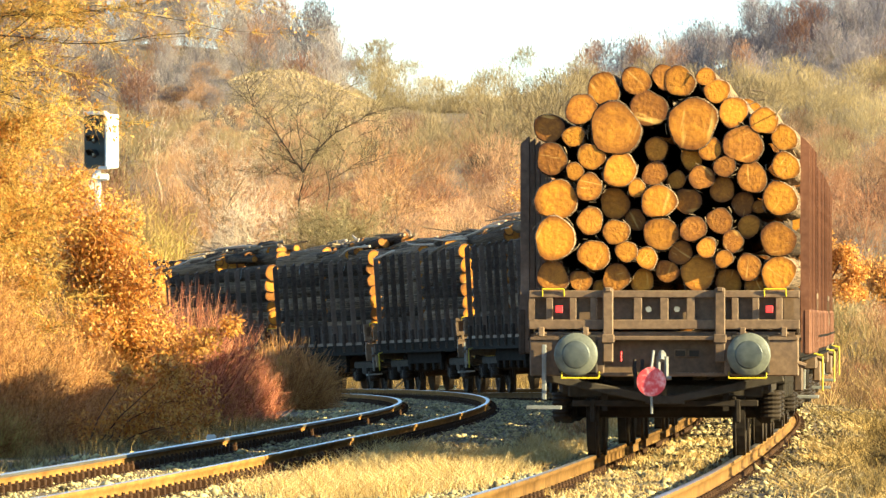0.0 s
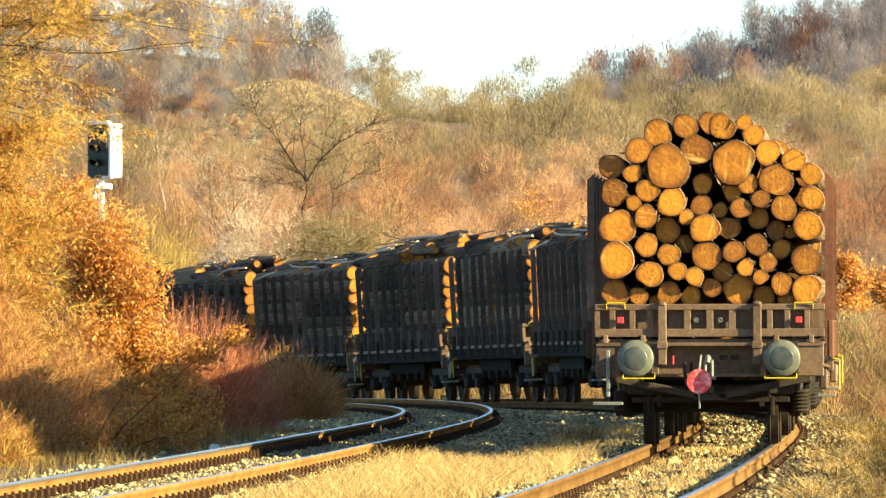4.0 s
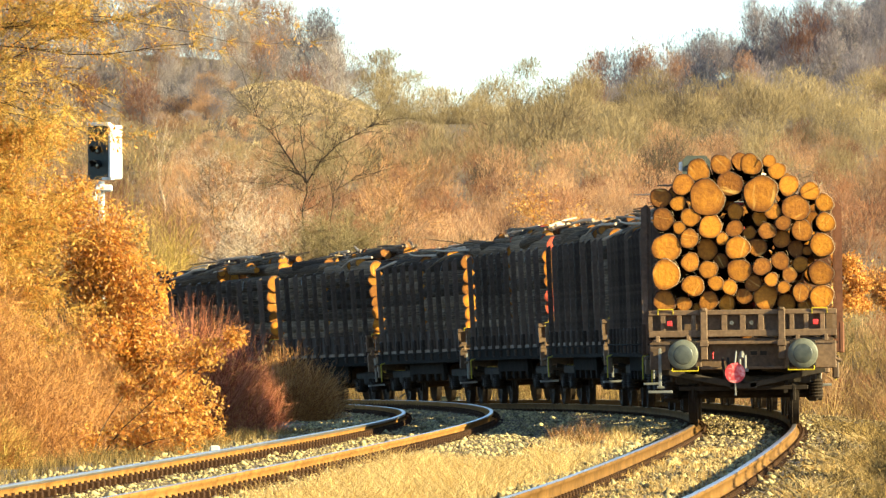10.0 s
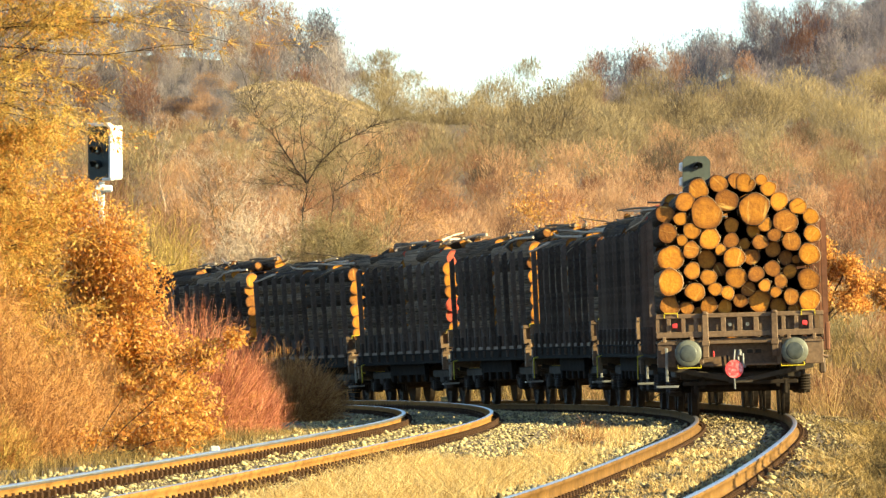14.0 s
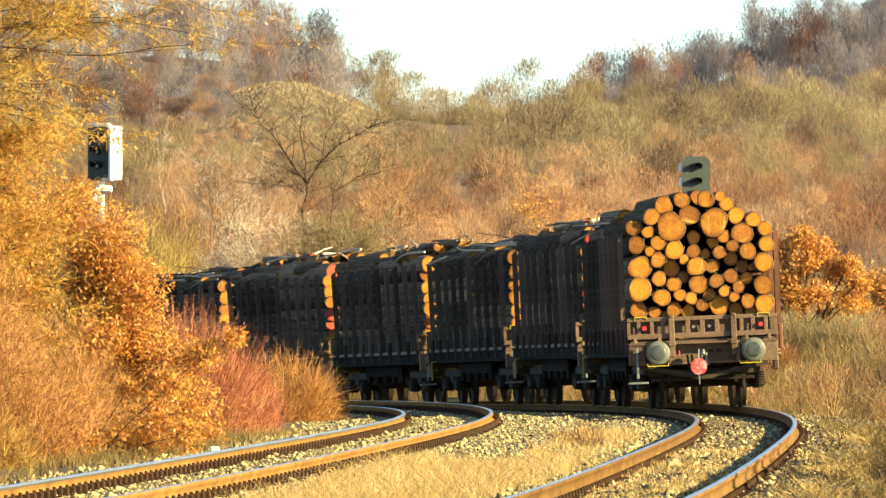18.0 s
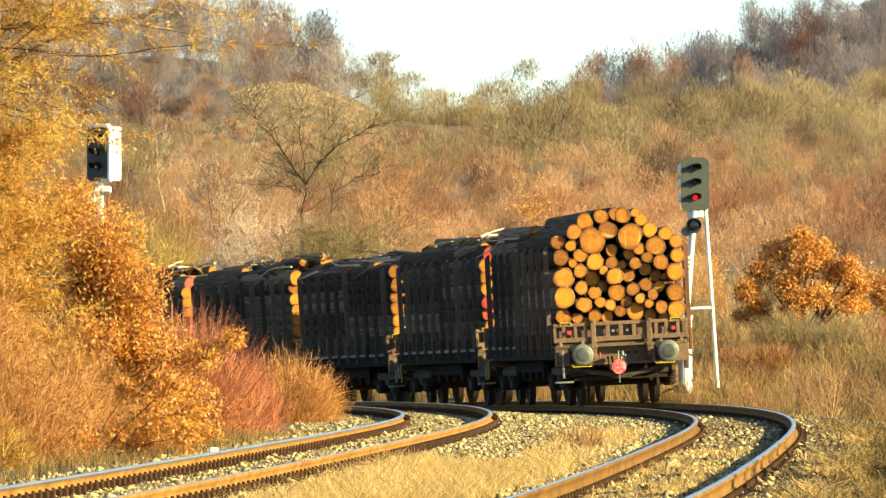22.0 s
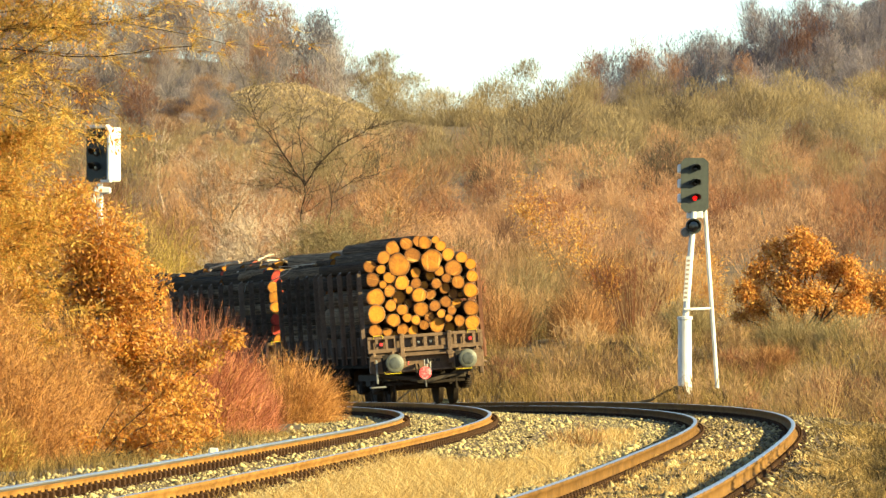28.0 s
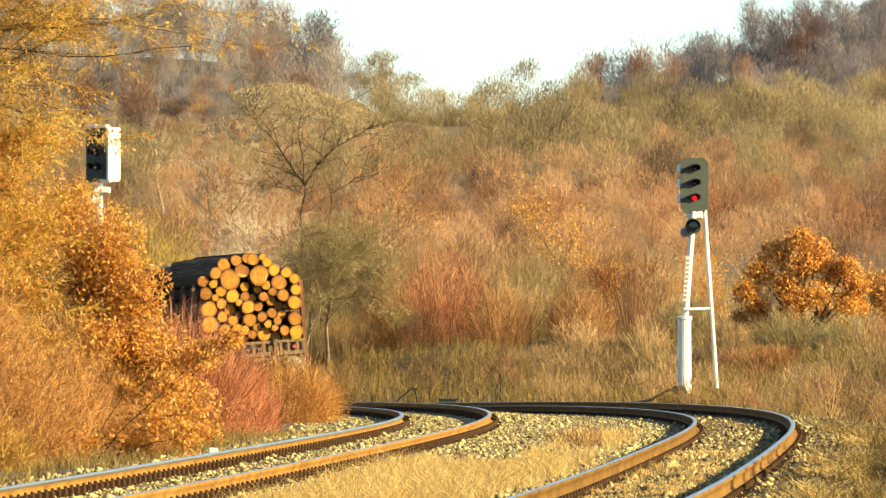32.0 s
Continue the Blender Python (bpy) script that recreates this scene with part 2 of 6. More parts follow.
M = {
    "rust_rail": material("rusty_rail_steel", (0.10, 0.048, 0.013), (0.38, 0.20, 0.058), rough=0.85, grain=20, patch=1.5, bump=0.3, per="object", vary=0.1, spec=0.04),
    "old_rail": material("dark_rusty_rail_steel", (0.05, 0.025, 0.008), (0.20, 0.108, 0.036), rough=0.85, grain=9, patch=0.9, bump=0.3, per="object", vary=0.1, spec=0.03),
    "rail_head": material("worn_rail_head", (0.22, 0.19, 0.16), (0.48, 0.44, 0.39), rough=0.30, metal=0.85, grain=6, patch=0.5, bump=0.05, vary=0),
    "gauge_face": material("polished_gauge_face", (0.30, 0.27, 0.23), (0.55, 0.52, 0.47), rough=0.3, metal=0.9, grain=6, patch=0.5, bump=0.03, vary=0),
    "sleeper": material("weathered_sleeper", (0.13, 0.09, 0.06), (0.30, 0.23, 0.16), grain=25, patch=3, per="object", vary=0.3),
    "clip": material("rusty_clip", (0.018, 0.009, 0.005), (0.065, 0.032, 0.014), rough=0.8, per="object", vary=0.1, spec=0.1),
    "ballast": material("ballast_stone", (0.12, 0.092, 0.040), (0.43, 0.345, 0.150), rough=0.9, grain=14, patch=0.6, bump=0.3, vary=0.5, space="World", third=(0.29, 0.225, 0.112)),
    "earthy_ballast": material("earthy_ballast_stone", (0.055, 0.038, 0.018), (0.33, 0.25, 0.118), rough=0.9, grain=14, patch=0.6, bump=0.3, vary=0.5, space="World", third=(0.155, 0.113, 0.052), spec=0.1),
    "soil": material("stony_soil", (0.036, 0.024, 0.013), (0.21, 0.135, 0.058), rough=0.95, grain=9, patch=0.35, bump=0.5, vary=0, space="World", third=(0.095, 0.061, 0.027)),
    "wagon": material("brown_wagon_paint", (0.058, 0.035, 0.019), (0.215, 0.135, 0.072), rough=0.62, grain=18, patch=1.2, bump=0.12, per="object", vary=0.22, third=(0.134, 0.080, 0.042)),
    # one stake paint in two tones: shaded left side, then sunlit right side
    "stake": material("dusty_brown_stake_paint", (0.0561, 0.0395, 0.0291), (0.1809, 0.1230, 0.0873), rough=0.62, grain=16, patch=0.8, bump=0.12, per="object", vary=0.25, spec=0.06),
    "faded_stake": material("sun_faded_stake_paint", (0.055, 0.022, 0.012), (0.17, 0.075, 0.042), rough=0.6, grain=16, patch=0.8, bump=0.12, per="object", vary=0.25, spec=0.1),
    # darker brown than the stakes; flaps and left-hand sockets
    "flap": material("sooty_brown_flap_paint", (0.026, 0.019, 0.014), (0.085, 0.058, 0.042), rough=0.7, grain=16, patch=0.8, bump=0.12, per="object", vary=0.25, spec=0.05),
    # blacker than dark_steel; for the side sills and truss girders
    "near_black": material("sooty_black_steel", (0.008, 0.007, 0.006), (0.028, 0.023, 0.018), rough=0.85, grain=14, patch=2, bump=0.2, per="object", vary=0.2, spec=0.02),
    "dark_steel": material("grimy_black_steel", (0.015, 0.013, 0.011), (0.060, 0.048, 0.036), rough=0.75, grain=14, patch=2, bump=0.2, per="object", vary=0.2, spec=0.06),
    "wheel": material("brown_wheel_steel", (0.010, 0.008, 0.0065), (0.046, 0.033, 0.022), rough=0.65, metal=0.0, grain=10, patch=2, per="object", vary=0.1, spec=0.06),
    "buffer": material("greased_buffer_plate", (0.032, 0.034, 0.025), (0.150, 0.150, 0.108), rough=0.5, metal=0.1, grain=16, patch=5, bump=0.25, per="object", vary=0.12, spec=0.35),
    "grease": material("dark_buffer_grease", (0.026, 0.030, 0.026), (0.110, 0.116, 0.095), rough=0.40, metal=0.2, grain=12, patch=4, bump=0.2, per="object", vary=0.1, spec=0.4),
    "yellow": material("yellow_handle_paint", (0.34, 0.26, 0.01), (0.56, 0.44, 0.025), rough=0.5, vary=0, per="object"),
    "red_plate": material("red_reflector", (0.55, 0.02, 0.02), (0.85, 0.06, 0.06), rough=0.35, vary=0, per="object"),
    "disc": material("red_white_tail_disc", (0.55, 0.015, 0.025), (0.85, 0.55, 0.50), rough=0.4, grain=22, patch=7, bump=0.1, vary=0, per="object", third=(0.66, 0.06, 0.06)),
    "grey_metal": material("galvanised_step", (0.09, 0.09, 0.08), (0.27, 0.26, 0.225), rough=0.5, metal=0.2, grain=12, patch=2, vary=0.1, per="object"),
    "bark": material("dark_log_bark", (0.022, 0.015, 0.010), (0.30, 0.205, 0.125), rough=0.95, grain=6, patch=2.6, bump=0.9, per="object", vary=0.2, stretch=(3, 0.9, 3), third=(0.075, 0.051, 0.033), spec=0.04),
    "cut": wood_end("sawn_log_end", (0.23, 0.080, 0.007), (0.59, 0.230, 0.013)),
    "cut_red": wood_end("painted_log_end", (0.42, 0.030, 0.018), (0.62, 0.105, 0.05)),
    "white_paint": material("weathered_white_paint", (0.42, 0.41, 0.36), (0.74, 0.74, 0.70), rough=0.5, grain=8, patch=2, bump=0.06, vary=0, stretch=(1, 1, 0.4)),
    "signal_grey": material("grey_green_signal_plate", (0.022, 0.027, 0.022), (0.045, 0.053, 0.043), rough=0.55, grain=12, patch=1.5, bump=0.06, vary=0),
    "signal_black": material("black_signal_hood", (0.008, 0.009, 0.009), (0.025, 0.025, 0.024), rough=0.5, vary=0),
    "lens_dark": material("unlit_signal_lens", (0.01, 0.012, 0.014), (0.03, 0.03, 0.03), rough=0.08, vary=0, bump=0, spec=0.6),
    "concrete": material("pale_concrete", (0.40, 0.37, 0.30), (0.66, 0.63, 0.54), grain=20, patch=3, vary=0),
    "dry_grass": foliage("straw_grass", (0.46, 0.27, 0.08), (0.84, 0.62, 0.28), third=(0.68, 0.44, 0.155), patch=0.8, vary=0.45),
    "weed": foliage("brown_weeds", (0.080, 0.053, 0.019), (0.52, 0.345, 0.118), third=(0.265, 0.172, 0.058), patch=0.45, vary=0.4),
    "turf": foliage("straw_brown_turf", (0.26, 0.175, 0.085), (0.76, 0.58, 0.33), third=(0.50, 0.355, 0.185), patch=0.2, vary=0.3, glow_through=0.35, grain=0.6),
    "oak_leaf": foliage("dry_oak_leaf", (0.62, 0.245, 0.046), (0.98, 0.58, 0.140), third=(0.85, 0.40, 0.075), patch=1.0, vary=0.5, glow_through=0.62, sheen=0.45),
    "oak_leaf_red": foliage("russet_oak_leaf", (0.44, 0.16, 0.034), (0.98, 0.54, 0.14), third=(0.78, 0.335, 0.072), patch=0.8, vary=0.5, glow_through=0.42),
    "yellow_twig": foliage("yellow_twigs", (0.27, 0.145, 0.028), (0.88, 0.58, 0.135), third=(0.57, 0.34, 0.07), patch=0.7, vary=0.45, glow_through=0.2),
    "olive_twig": foliage("olive_gold_willow_twigs", (0.1840, 0.1265, 0.0287), (0.7130, 0.4945, 0.1265), third=(0.4140, 0.2818, 0.0690), patch=0.4, vary=0.35, glow_through=0.2),
    "blush_twig": foliage("orange_straw_stems", (0.26, 0.100, 0.028), (0.78, 0.40, 0.122), third=(0.53, 0.238, 0.066), patch=1.2, vary=0.5, glow_through=0.25),
    "plum_twig": foliage("plum_brown_stems", (0.17, 0.055, 0.04), (0.62, 0.28, 0.14), third=(0.36, 0.135, 0.075), patch=0.9, vary=0.5, glow_through=0.2),
    "red_twig": foliage("red_stems", (0.27, 0.082, 0.044), (0.84, 0.36, 0.185), third=(0.55, 0.195, 0.098), patch=0.6, vary=0.45, glow_through=0.2),
    "brown_twig": foliage("brown_stems", (0.20, 0.088, 0.035), (0.70, 0.38, 0.155), third=(0.44, 0.21, 0.08), patch=0.5, vary=0.45, glow_through=0.2),
    "branch": material("grey_branch_bark", (0.075, 0.05, 0.03), (0.25, 0.175, 0.10), rough=0.9, grain=20, patch=2, vary=0.1),
    "dark_branch": material("dark_branch_bark", (0.022, 0.014, 0.009), (0.085, 0.055, 0.032), rough=0.9, grain=20, patch=2, vary=0.1),
    "pale_branch": material("pale_birch_bark", (0.28, 0.20, 0.13), (0.62, 0.48, 0.34), rough=0.85, grain=20, patch=2, vary=0.1),
    "scrub_near": foliage("near_scrub_twigs", (0.179, 0.108, 0.059), (0.680, 0.432, 0.208), third=(0.432, 0.263, 0.121), patch=0.30, vary=0.16, glow_through=0.5, grain=0.9, tone=True),
    "scrub_red": foliage("reddish_scrub_twigs", (0.244, 0.103, 0.055), (0.608, 0.305, 0.153), third=(0.414, 0.188, 0.095), patch=0.3, vary=0.2, glow_through=0.5, grain=0.9, tone=True),
    "scrub_mid": foliage("orange_brown_scrub", (0.205, 0.110, 0.067), (0.713, 0.427, 0.229), third=(0.470, 0.265, 0.140), patch=0.2, vary=0.03, glow_through=0.5, grain=0.5, tone=True),
    "scrub_olive": foliage("tan_yellow_crowns", (0.148, 0.109, 0.068), (0.553, 0.411, 0.213), third=(0.355, 0.262, 0.135), patch=0.16, vary=0.03, glow_through=0.5, grain=0.4, tone=True),
    # distance haze is mixed into this base colour: greyed and slightly blue
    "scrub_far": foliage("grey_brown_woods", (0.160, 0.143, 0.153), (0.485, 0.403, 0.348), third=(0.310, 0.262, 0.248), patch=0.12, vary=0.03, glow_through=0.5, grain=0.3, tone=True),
    "grey_green_twig": foliage("grey_green_thorn_twigs", (0.14, 0.105, 0.055), (0.52, 0.40, 0.19), third=(0.31, 0.235, 0.108), patch=0.5, vary=0.35, glow_through=0.3, grain=1.5),
    # far slope, bluer still: its aerial haze is part of the colour
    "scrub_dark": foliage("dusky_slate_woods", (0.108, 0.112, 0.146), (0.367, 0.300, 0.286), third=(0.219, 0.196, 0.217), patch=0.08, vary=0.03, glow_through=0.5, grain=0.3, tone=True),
    "scrub_rust": foliage("rust_coloured_crowns", (0.197, 0.104, 0.079), (0.473, 0.266, 0.162), third=(0.323, 0.171, 0.109), patch=0.12, vary=0.03, glow_through=0.5, grain=0.3, tone=True),
}
red_light = bpy.data.materials.new("lit_red_signal_lens")
red_light.use_nodes = True
red_light.node_tree.nodes["Principled BSDF"].inputs["Base Color"].default_value = (0.5, 0.01, 0.01, 1)
red_light.node_tree.nodes["Principled BSDF"].inputs["Emission Color"].default_value = (1.0, 0.006, 0.006, 1)
red_light.node_tree.nodes["Principled BSDF"].inputs["Emission Strength"].default_value = 0.42


# ---- mesh helpers ----
def fast_mesh(name, verts, faces, mats=(), index=None, smooth=False):
    """A mesh from arrays; faces all of one size."""
    me = bpy.data.meshes.new(name)
    verts = np.ascontiguousarray(verts, dtype=np.float32)
    faces = np.ascontiguousarray(faces, dtype=np.int32)
    n, k = faces.shape
    me.vertices.add(len(verts))
    me.vertices.foreach_set("co", verts.ravel())
    me.loops.add(n * k)
    me.loops.foreach_set("vertex_index", faces.ravel())
    me.polygons.add(n)
    me.polygons.foreach_set("loop_start", np.arange(0, n * k, k, dtype=np.int32))
    for m in mats:
        me.materials.append(m)
    if index is not None:
        me.polygons.foreach_set("material_index", np.ascontiguousarray(index, dtype=np.int32))
    if smooth:
        me.polygons.foreach_set("use_smooth", np.ones(n, dtype=bool))
    me.update(calc_edges=True)
    return me


def part(name, bm, mat, parent, label="", smooth=False):
    """One bmesh becomes one mesh object under a thing or part."""
    me = bpy.data.meshes.new(name)
    bm.to_mesh(me)
    bm.free()
    for m in (mat if isinstance(mat, (list, tuple)) else [mat]):
        me.materials.append(m)
    if smooth:
        for p in me.polygons:
            p.use_smooth = True
    ob = new(name, me)
    ob.parent = parent
    if label:
        tagged(ob, label)
    return ob


def again(ob, parent, x=0.0, y=0.0, z=0.0, rz=0.0, sx=1.0):
    """A further piece on the same mesh."""
    o = new(ob.name.split(".")[0], ob.data)
    o.parent = parent
    o.matrix_basis = pose(x, y, z, 0, 0, rz) @ Matrix.Diagonal((sx, 1, 1, 1))
    return o


def box(bm, c, s, bev=0.0, rx=0.0, ry=0.0, rz=0.0):
    r = bmesh.ops.create_cube(bm, size=1.0, matrix=pose(*c, rx, ry, rz) @ Matrix.Diagonal((*s, 1)))
    if bev:
        es = list({e for v in r["verts"] for e in v.link_edges})
        bmesh.ops.bevel(bm, geom=es, offset=bev, segments=1, affect="EDGES", profile=0.7)
    return bm


def rod(bm, a, b, r0, r1=None, seg=8):
    a, b = Vector(a), Vector(b)
    d = b - a
    q = d.to_track_quat("Z", "Y").to_matrix().to_4x4()
    bmesh.ops.create_cone(bm, cap_ends=True, segments=seg, radius1=r0, radius2=r0 if r1 is None else r1, depth=d.length, matrix=Matrix.Translation((a + b) / 2) @ q)
    return bm


def turned(bm, prof, axis="Y", seg=24, at=(0, 0, 0)):
    """A lathe: prof is (along, radius) pairs."""
    rings = []
    for u, r in prof:
        ring = []
        for i in range(seg):
            a = 2 * math.pi * i / seg
            p = {"Y": (r * math.cos(a), u, r * math.sin(a)), "X": (u, r * math.cos(a), r * math.sin(a)), "Z": (r * math.cos(a), r * math.sin(a), u)}[axis]
            ring.append(bm.verts.new(Vector(p) + Vector(at)))
        rings.append(ring)
    for r0, r1 in zip(rings, rings[1:]):
        for i in range(seg):
            j = (i + 1) % seg
            bm.faces.new((r0[i], r0[j], r1[j], r1[i]))
    bm.faces.new(rings[0])
    bm.faces.new(rings[-1])
    bmesh.ops.recalc_face_normals(bm, faces=bm.faces)
    return bm


def B():
    return bmesh.new()


# ---- the line: one curve for both tracks ----
def spline(xs, ys):
    """Natural cubic spline as a function of an array."""
    xs, ys = np.array(xs, float), np.array(ys, float)
    n = len(xs)
    h = np.diff(xs)
    A, r = np.eye(n), np.zeros(n)
    for i in range(1, n - 1):
        A[i, i - 1], A[i, i], A[i, i + 1] = h[i - 1], 2 * (h[i - 1] + h[i]), h[i]
        r[i] = 6 * ((ys[i + 1] - ys[i]) / h[i] - (ys[i] - ys[i - 1]) / h[i - 1])
    k = np.linalg.solve(A, r)

    def f(x):
        x = np.asarray(x, float)
        i = np.clip(np.searchsorted(xs, x) - 1, 0, n - 2)
        a, b = (xs[i + 1] - x) / h[i], (x - xs[i]) / h[i]
        return a * ys[i] + b * ys[i + 1] + ((a**3 - a) * k[i] + (b**3 - b) * k[i + 1]) * h[i]**2 / 6
    return f


track_x = spline([20, 60, 78.5, 93, 118, 142, 161, 181, 203, 218.5, 235.3, 255, 280, 310, 350, 400],
                 [-3.2, 0.02, 1.37, 2.25, 3.60, 4.66, 4.92, 4.10, 1.75, -0.75, -4.25, -9.3, -17.2, -29.0, -47.5, -74.0])
track_z = spline([20, 60, 118, 150, 180, 200, 220, 240, 280, 400], [0, 0, 0, -0.012, -0.072, -0.190, -0.390, -0.61, -1.05, -1.7])
track_cant = spline([20, 100, 120, 134, 160, 190, 220, 260, 400], [0, 0, 0.2, 0.5, 1.7, 2.8, 4.0, 4.2, 4.2])   # degrees, outer rail high
GAP = 4.88     # between the two centre lines
DD = np.linspace(20, 398, 1513)
LINE = np.stack([track_x(DD), DD, track_z(DD)], 1)
ARC = np.concatenate([[0], np.cumsum(np.linalg.norm(np.diff(LINE, axis=0), axis=1))])
HEAD = np.gradient(LINE[:, 0], DD)


def on_line(arc, side=0.0):
    """Point, heading (radians to the right of the view) and cant at an arc length, moved sideways by side metres."""
    d = np.interp(arc, ARC, DD)
    h = math.atan(np.interp(d, DD, HEAD))
    x, z = float(track_x(d)), float(track_z(d))
    return Vector((x + side * math.cos(h), d - side * math.sin(h), z)), h, float(track_cant(d))


def arc_at(d):
    return float(np.interp(d, DD, ARC))


# ---- ground ----
def smooth01(x):
    x = np.clip(x, 0, 1)
    return x * x * (3 - 2 * x)


def wave(x, y, seed=0.0):
    """Cheap uneven ground: a few crossed sines, about -1 to 1."""
    return (np.sin(x * 1.31 + seed) * np.cos(y * 0.93 + 1.7 * seed) + 0.6 * np.sin(x * 2.9 - y * 1.7 + seed) + 0.4 * np.sin(y * 3.7 + x * 0.6 + 2 * seed)) / 2.0


RIDGE_U = [-1500, -400, 0, 330, 430, 500, 560, 620, 690, 780, 1000, 1060, 1150, 1250, 1350, 1568, 2000, 3000]
RIDGE_Z = [38, 39, 39, 38, 37.2, 36.2, 35.2, 32.8, 29.5, 27, 27.5, 28.8, 31.4, 34.2, 36.6, 41, 45, 40]


def ground_z(x, y):
    x, y = np.asarray(x, float), np.asarray(y, float)
    yc = np.clip(y, 20, 398)
    c = x - track_x(yc)
    tz = track_z(yc)
    tilt = np.tan(np.radians(track_cant(yc)))
    near = np.where(c > -2.44, c, c + GAP)
    bed = tz - 0.170 + tilt * np.clip(near, -1.6, 1.6) * 0.8 - 0.05 * smooth01((np.abs(near) - 1.3) / 0.8) + 0.012 * wave(x * 3, y * 2)
    hill = np.interp(y, [0, 60, 242, 262, 300, 460, 650, 800, 900, 960, 1040], [-0.35, -0.35, -0.35, -0.15, 0.8, 4.0, 11.0, 16.6, 20.2, 20.6, 18.0])
    hill = hill + 1.35 * smooth01((c - 3.4) / 9.0) * smooth01((y - 90) / 110)
    hill = hill + 0.10 * wave(x * 0.5, y * 0.23, 2.0) + 0.6 * smooth01((y - 320) / 300) * wave(x * 0.12, y * 0.05, 5.0)
    dell = smooth01((-20.0 - x * 800 / np.maximum(y, 200)) / 16.0) * smooth01((y - 655) / 70) * (1 - smooth01((y - 960) / 80))
    hill = hill - 6.5 * dell
    hill = hill + 4.7 * np.exp(-((x + 14.7) / np.where(x < -14.7, 9.0, 8.8))**2 - ((y - 800) / 60)**2)
    ridge = np.interp(784 + 16240 * x / np.maximum(y, 200), RIDGE_U, RIDGE_Z)
    far = smooth01((y - 1040) / 200)
    hill = hill * (1 - far) + ridge * far - 25 * smooth01((y - 1500) / 1200)
    left, right = smooth01((-7.0 - c) / 1.6), smooth01((c - 2.1) / 1.8)
    off = np.maximum(left, right)
    off = np.where(y > 398, 1.0, off)
    return bed * (1 - off) + hill * off


def build_ground():
    gx = np.concatenate([-np.geomspace(16, 900, 40)[::-1], np.arange(-15.6, 15.7, 0.3), np.geomspace(16, 900, 40)])
    gy = np.concatenate([np.linspace(-120, 55, 16), np.arange(60, 262, 0.9), np.geomspace(263, 3200, 120)])
    X, Y = np.meshgrid(gx, gy)
    V = np.stack([X, Y, ground_z(X, Y)], -1).reshape(-1, 3)
    nx, ny = len(gx), len(gy)
    i = (np.arange(ny - 1)[:, None] * nx + np.arange(nx - 1)[None, :]).ravel()
    ob = new("ground", fast_mesh("ground", V, np.stack([i, i + 1, i + nx + 1, i + nx], 1), [M["soil"]], smooth=True))
    tagged(ob, "stony brown soil and straw-coloured turf rising to scrubby hills", "ground", kind="structure")


build_ground()


# ---- tracks ----
RAIL = [(-.035, -.006), (-.030, 0), (.030, 0), (.035, -.006), (.035, -.036), (.010, -.052), (.010, -.138), (.070, -.156), (.070, -.172), (-.070, -.172), (-.070, -.156), (-.010, -.138), (-.010, -.052), (-.035, -.036)]


def rail_mesh(side, d0=30, d1=330):
    verts, arcs = [], np.arange(arc_at(d0), arc_at(d1), 1.0)
    for a in arcs:
        p, h, cant = on_line(a, side[0])
        t = math.radians(cant)
        for u, w in RAIL:
            lx, lz = side[1] + u, w
            ax, az = lx * math.cos(t) - lz * math.sin(t), lx * math.sin(t) + lz * math.cos(t)
            verts.append((p.x + ax * math.cos(h), p.y - ax * math.sin(h), p.z + az))
    k, n = len(RAIL), len(arcs)
    i = np.arange(n - 1)[:, None] * k
    j = np.arange(k)[None, :]
    F = np.stack([i + j, i + (j + 1) % k, i + k + (j + 1) % k, i + k + j], -1).reshape(-1, 4)
    kinds = np.isin(np.arange(k), [1]).astype(int)
    if side[0] and side[1] < 0:
        kinds[2:4] = 2
    return fast_mesh("rail", verts, F, [M["rust_rail" if side[0] else "old_rail"], M["rail_head"], M["gauge_face"]], np.tile(kinds, n - 1))


def build_track(offset, clips, label):
    track = tagged(new("railway_track"), label, "railway track", kind="structure")
    for g in (-0.7525, 0.7525):
        tagged(new("rail", rail_mesh((offset, g))), "rust-brown steel rail with a polished running surface").parent = track
    bm = box(B(), (0, 0, -0.265), (2.5, 0.25, 0.15), 0.015)
    proto = part("sleeper", bm, M["sleeper"], track)
    cb = B()
    for g in (-0.7525, 0.7525):
        for s in (-1, 1):
            box(cb, (g + s * 0.105, 0, -0.135), (0.07, 0.085, 0.09 if clips else 0.05), 0.012)
            box(cb, (g + s * 0.15, 0, -0.165), (0.10, 0.17, 0.03))
            rod(cb, (g + s * 0.12, 0, -0.12), (g + s * 0.12, 0, -0.065 if clips else -0.10), 0.018, seg=6)
    fast = part("rail_fastening", cb, M["clip"], proto)
    a, n = arc_at(74), 0
    while a < arc_at(236) and n < 290:
        p, h, cant = on_line(a, offset)
        s = proto if n == 0 else new("sleeper", proto.data)
        s.parent = track
        s.matrix_basis = Matrix.Translation(p) @ Matrix.Rotation(-h, 4, "Z") @ Matrix.Rotation(-math.radians(cant), 4, "Y")
        if n:
            f = new("rail_fastening", fast.data)
            f.parent = s
        a += 0.6 if offset else 0.63
        n += 1
    return track


build_track(0.0, False, "rusty single track curving through ballast and dry grass")
build_track(-GAP, True, "rust-brown track with bolted fastenings on pale ballast")


# ---- wagon ----
LEN = 13.70        # over buffers
HALF = 6.23        # half the body


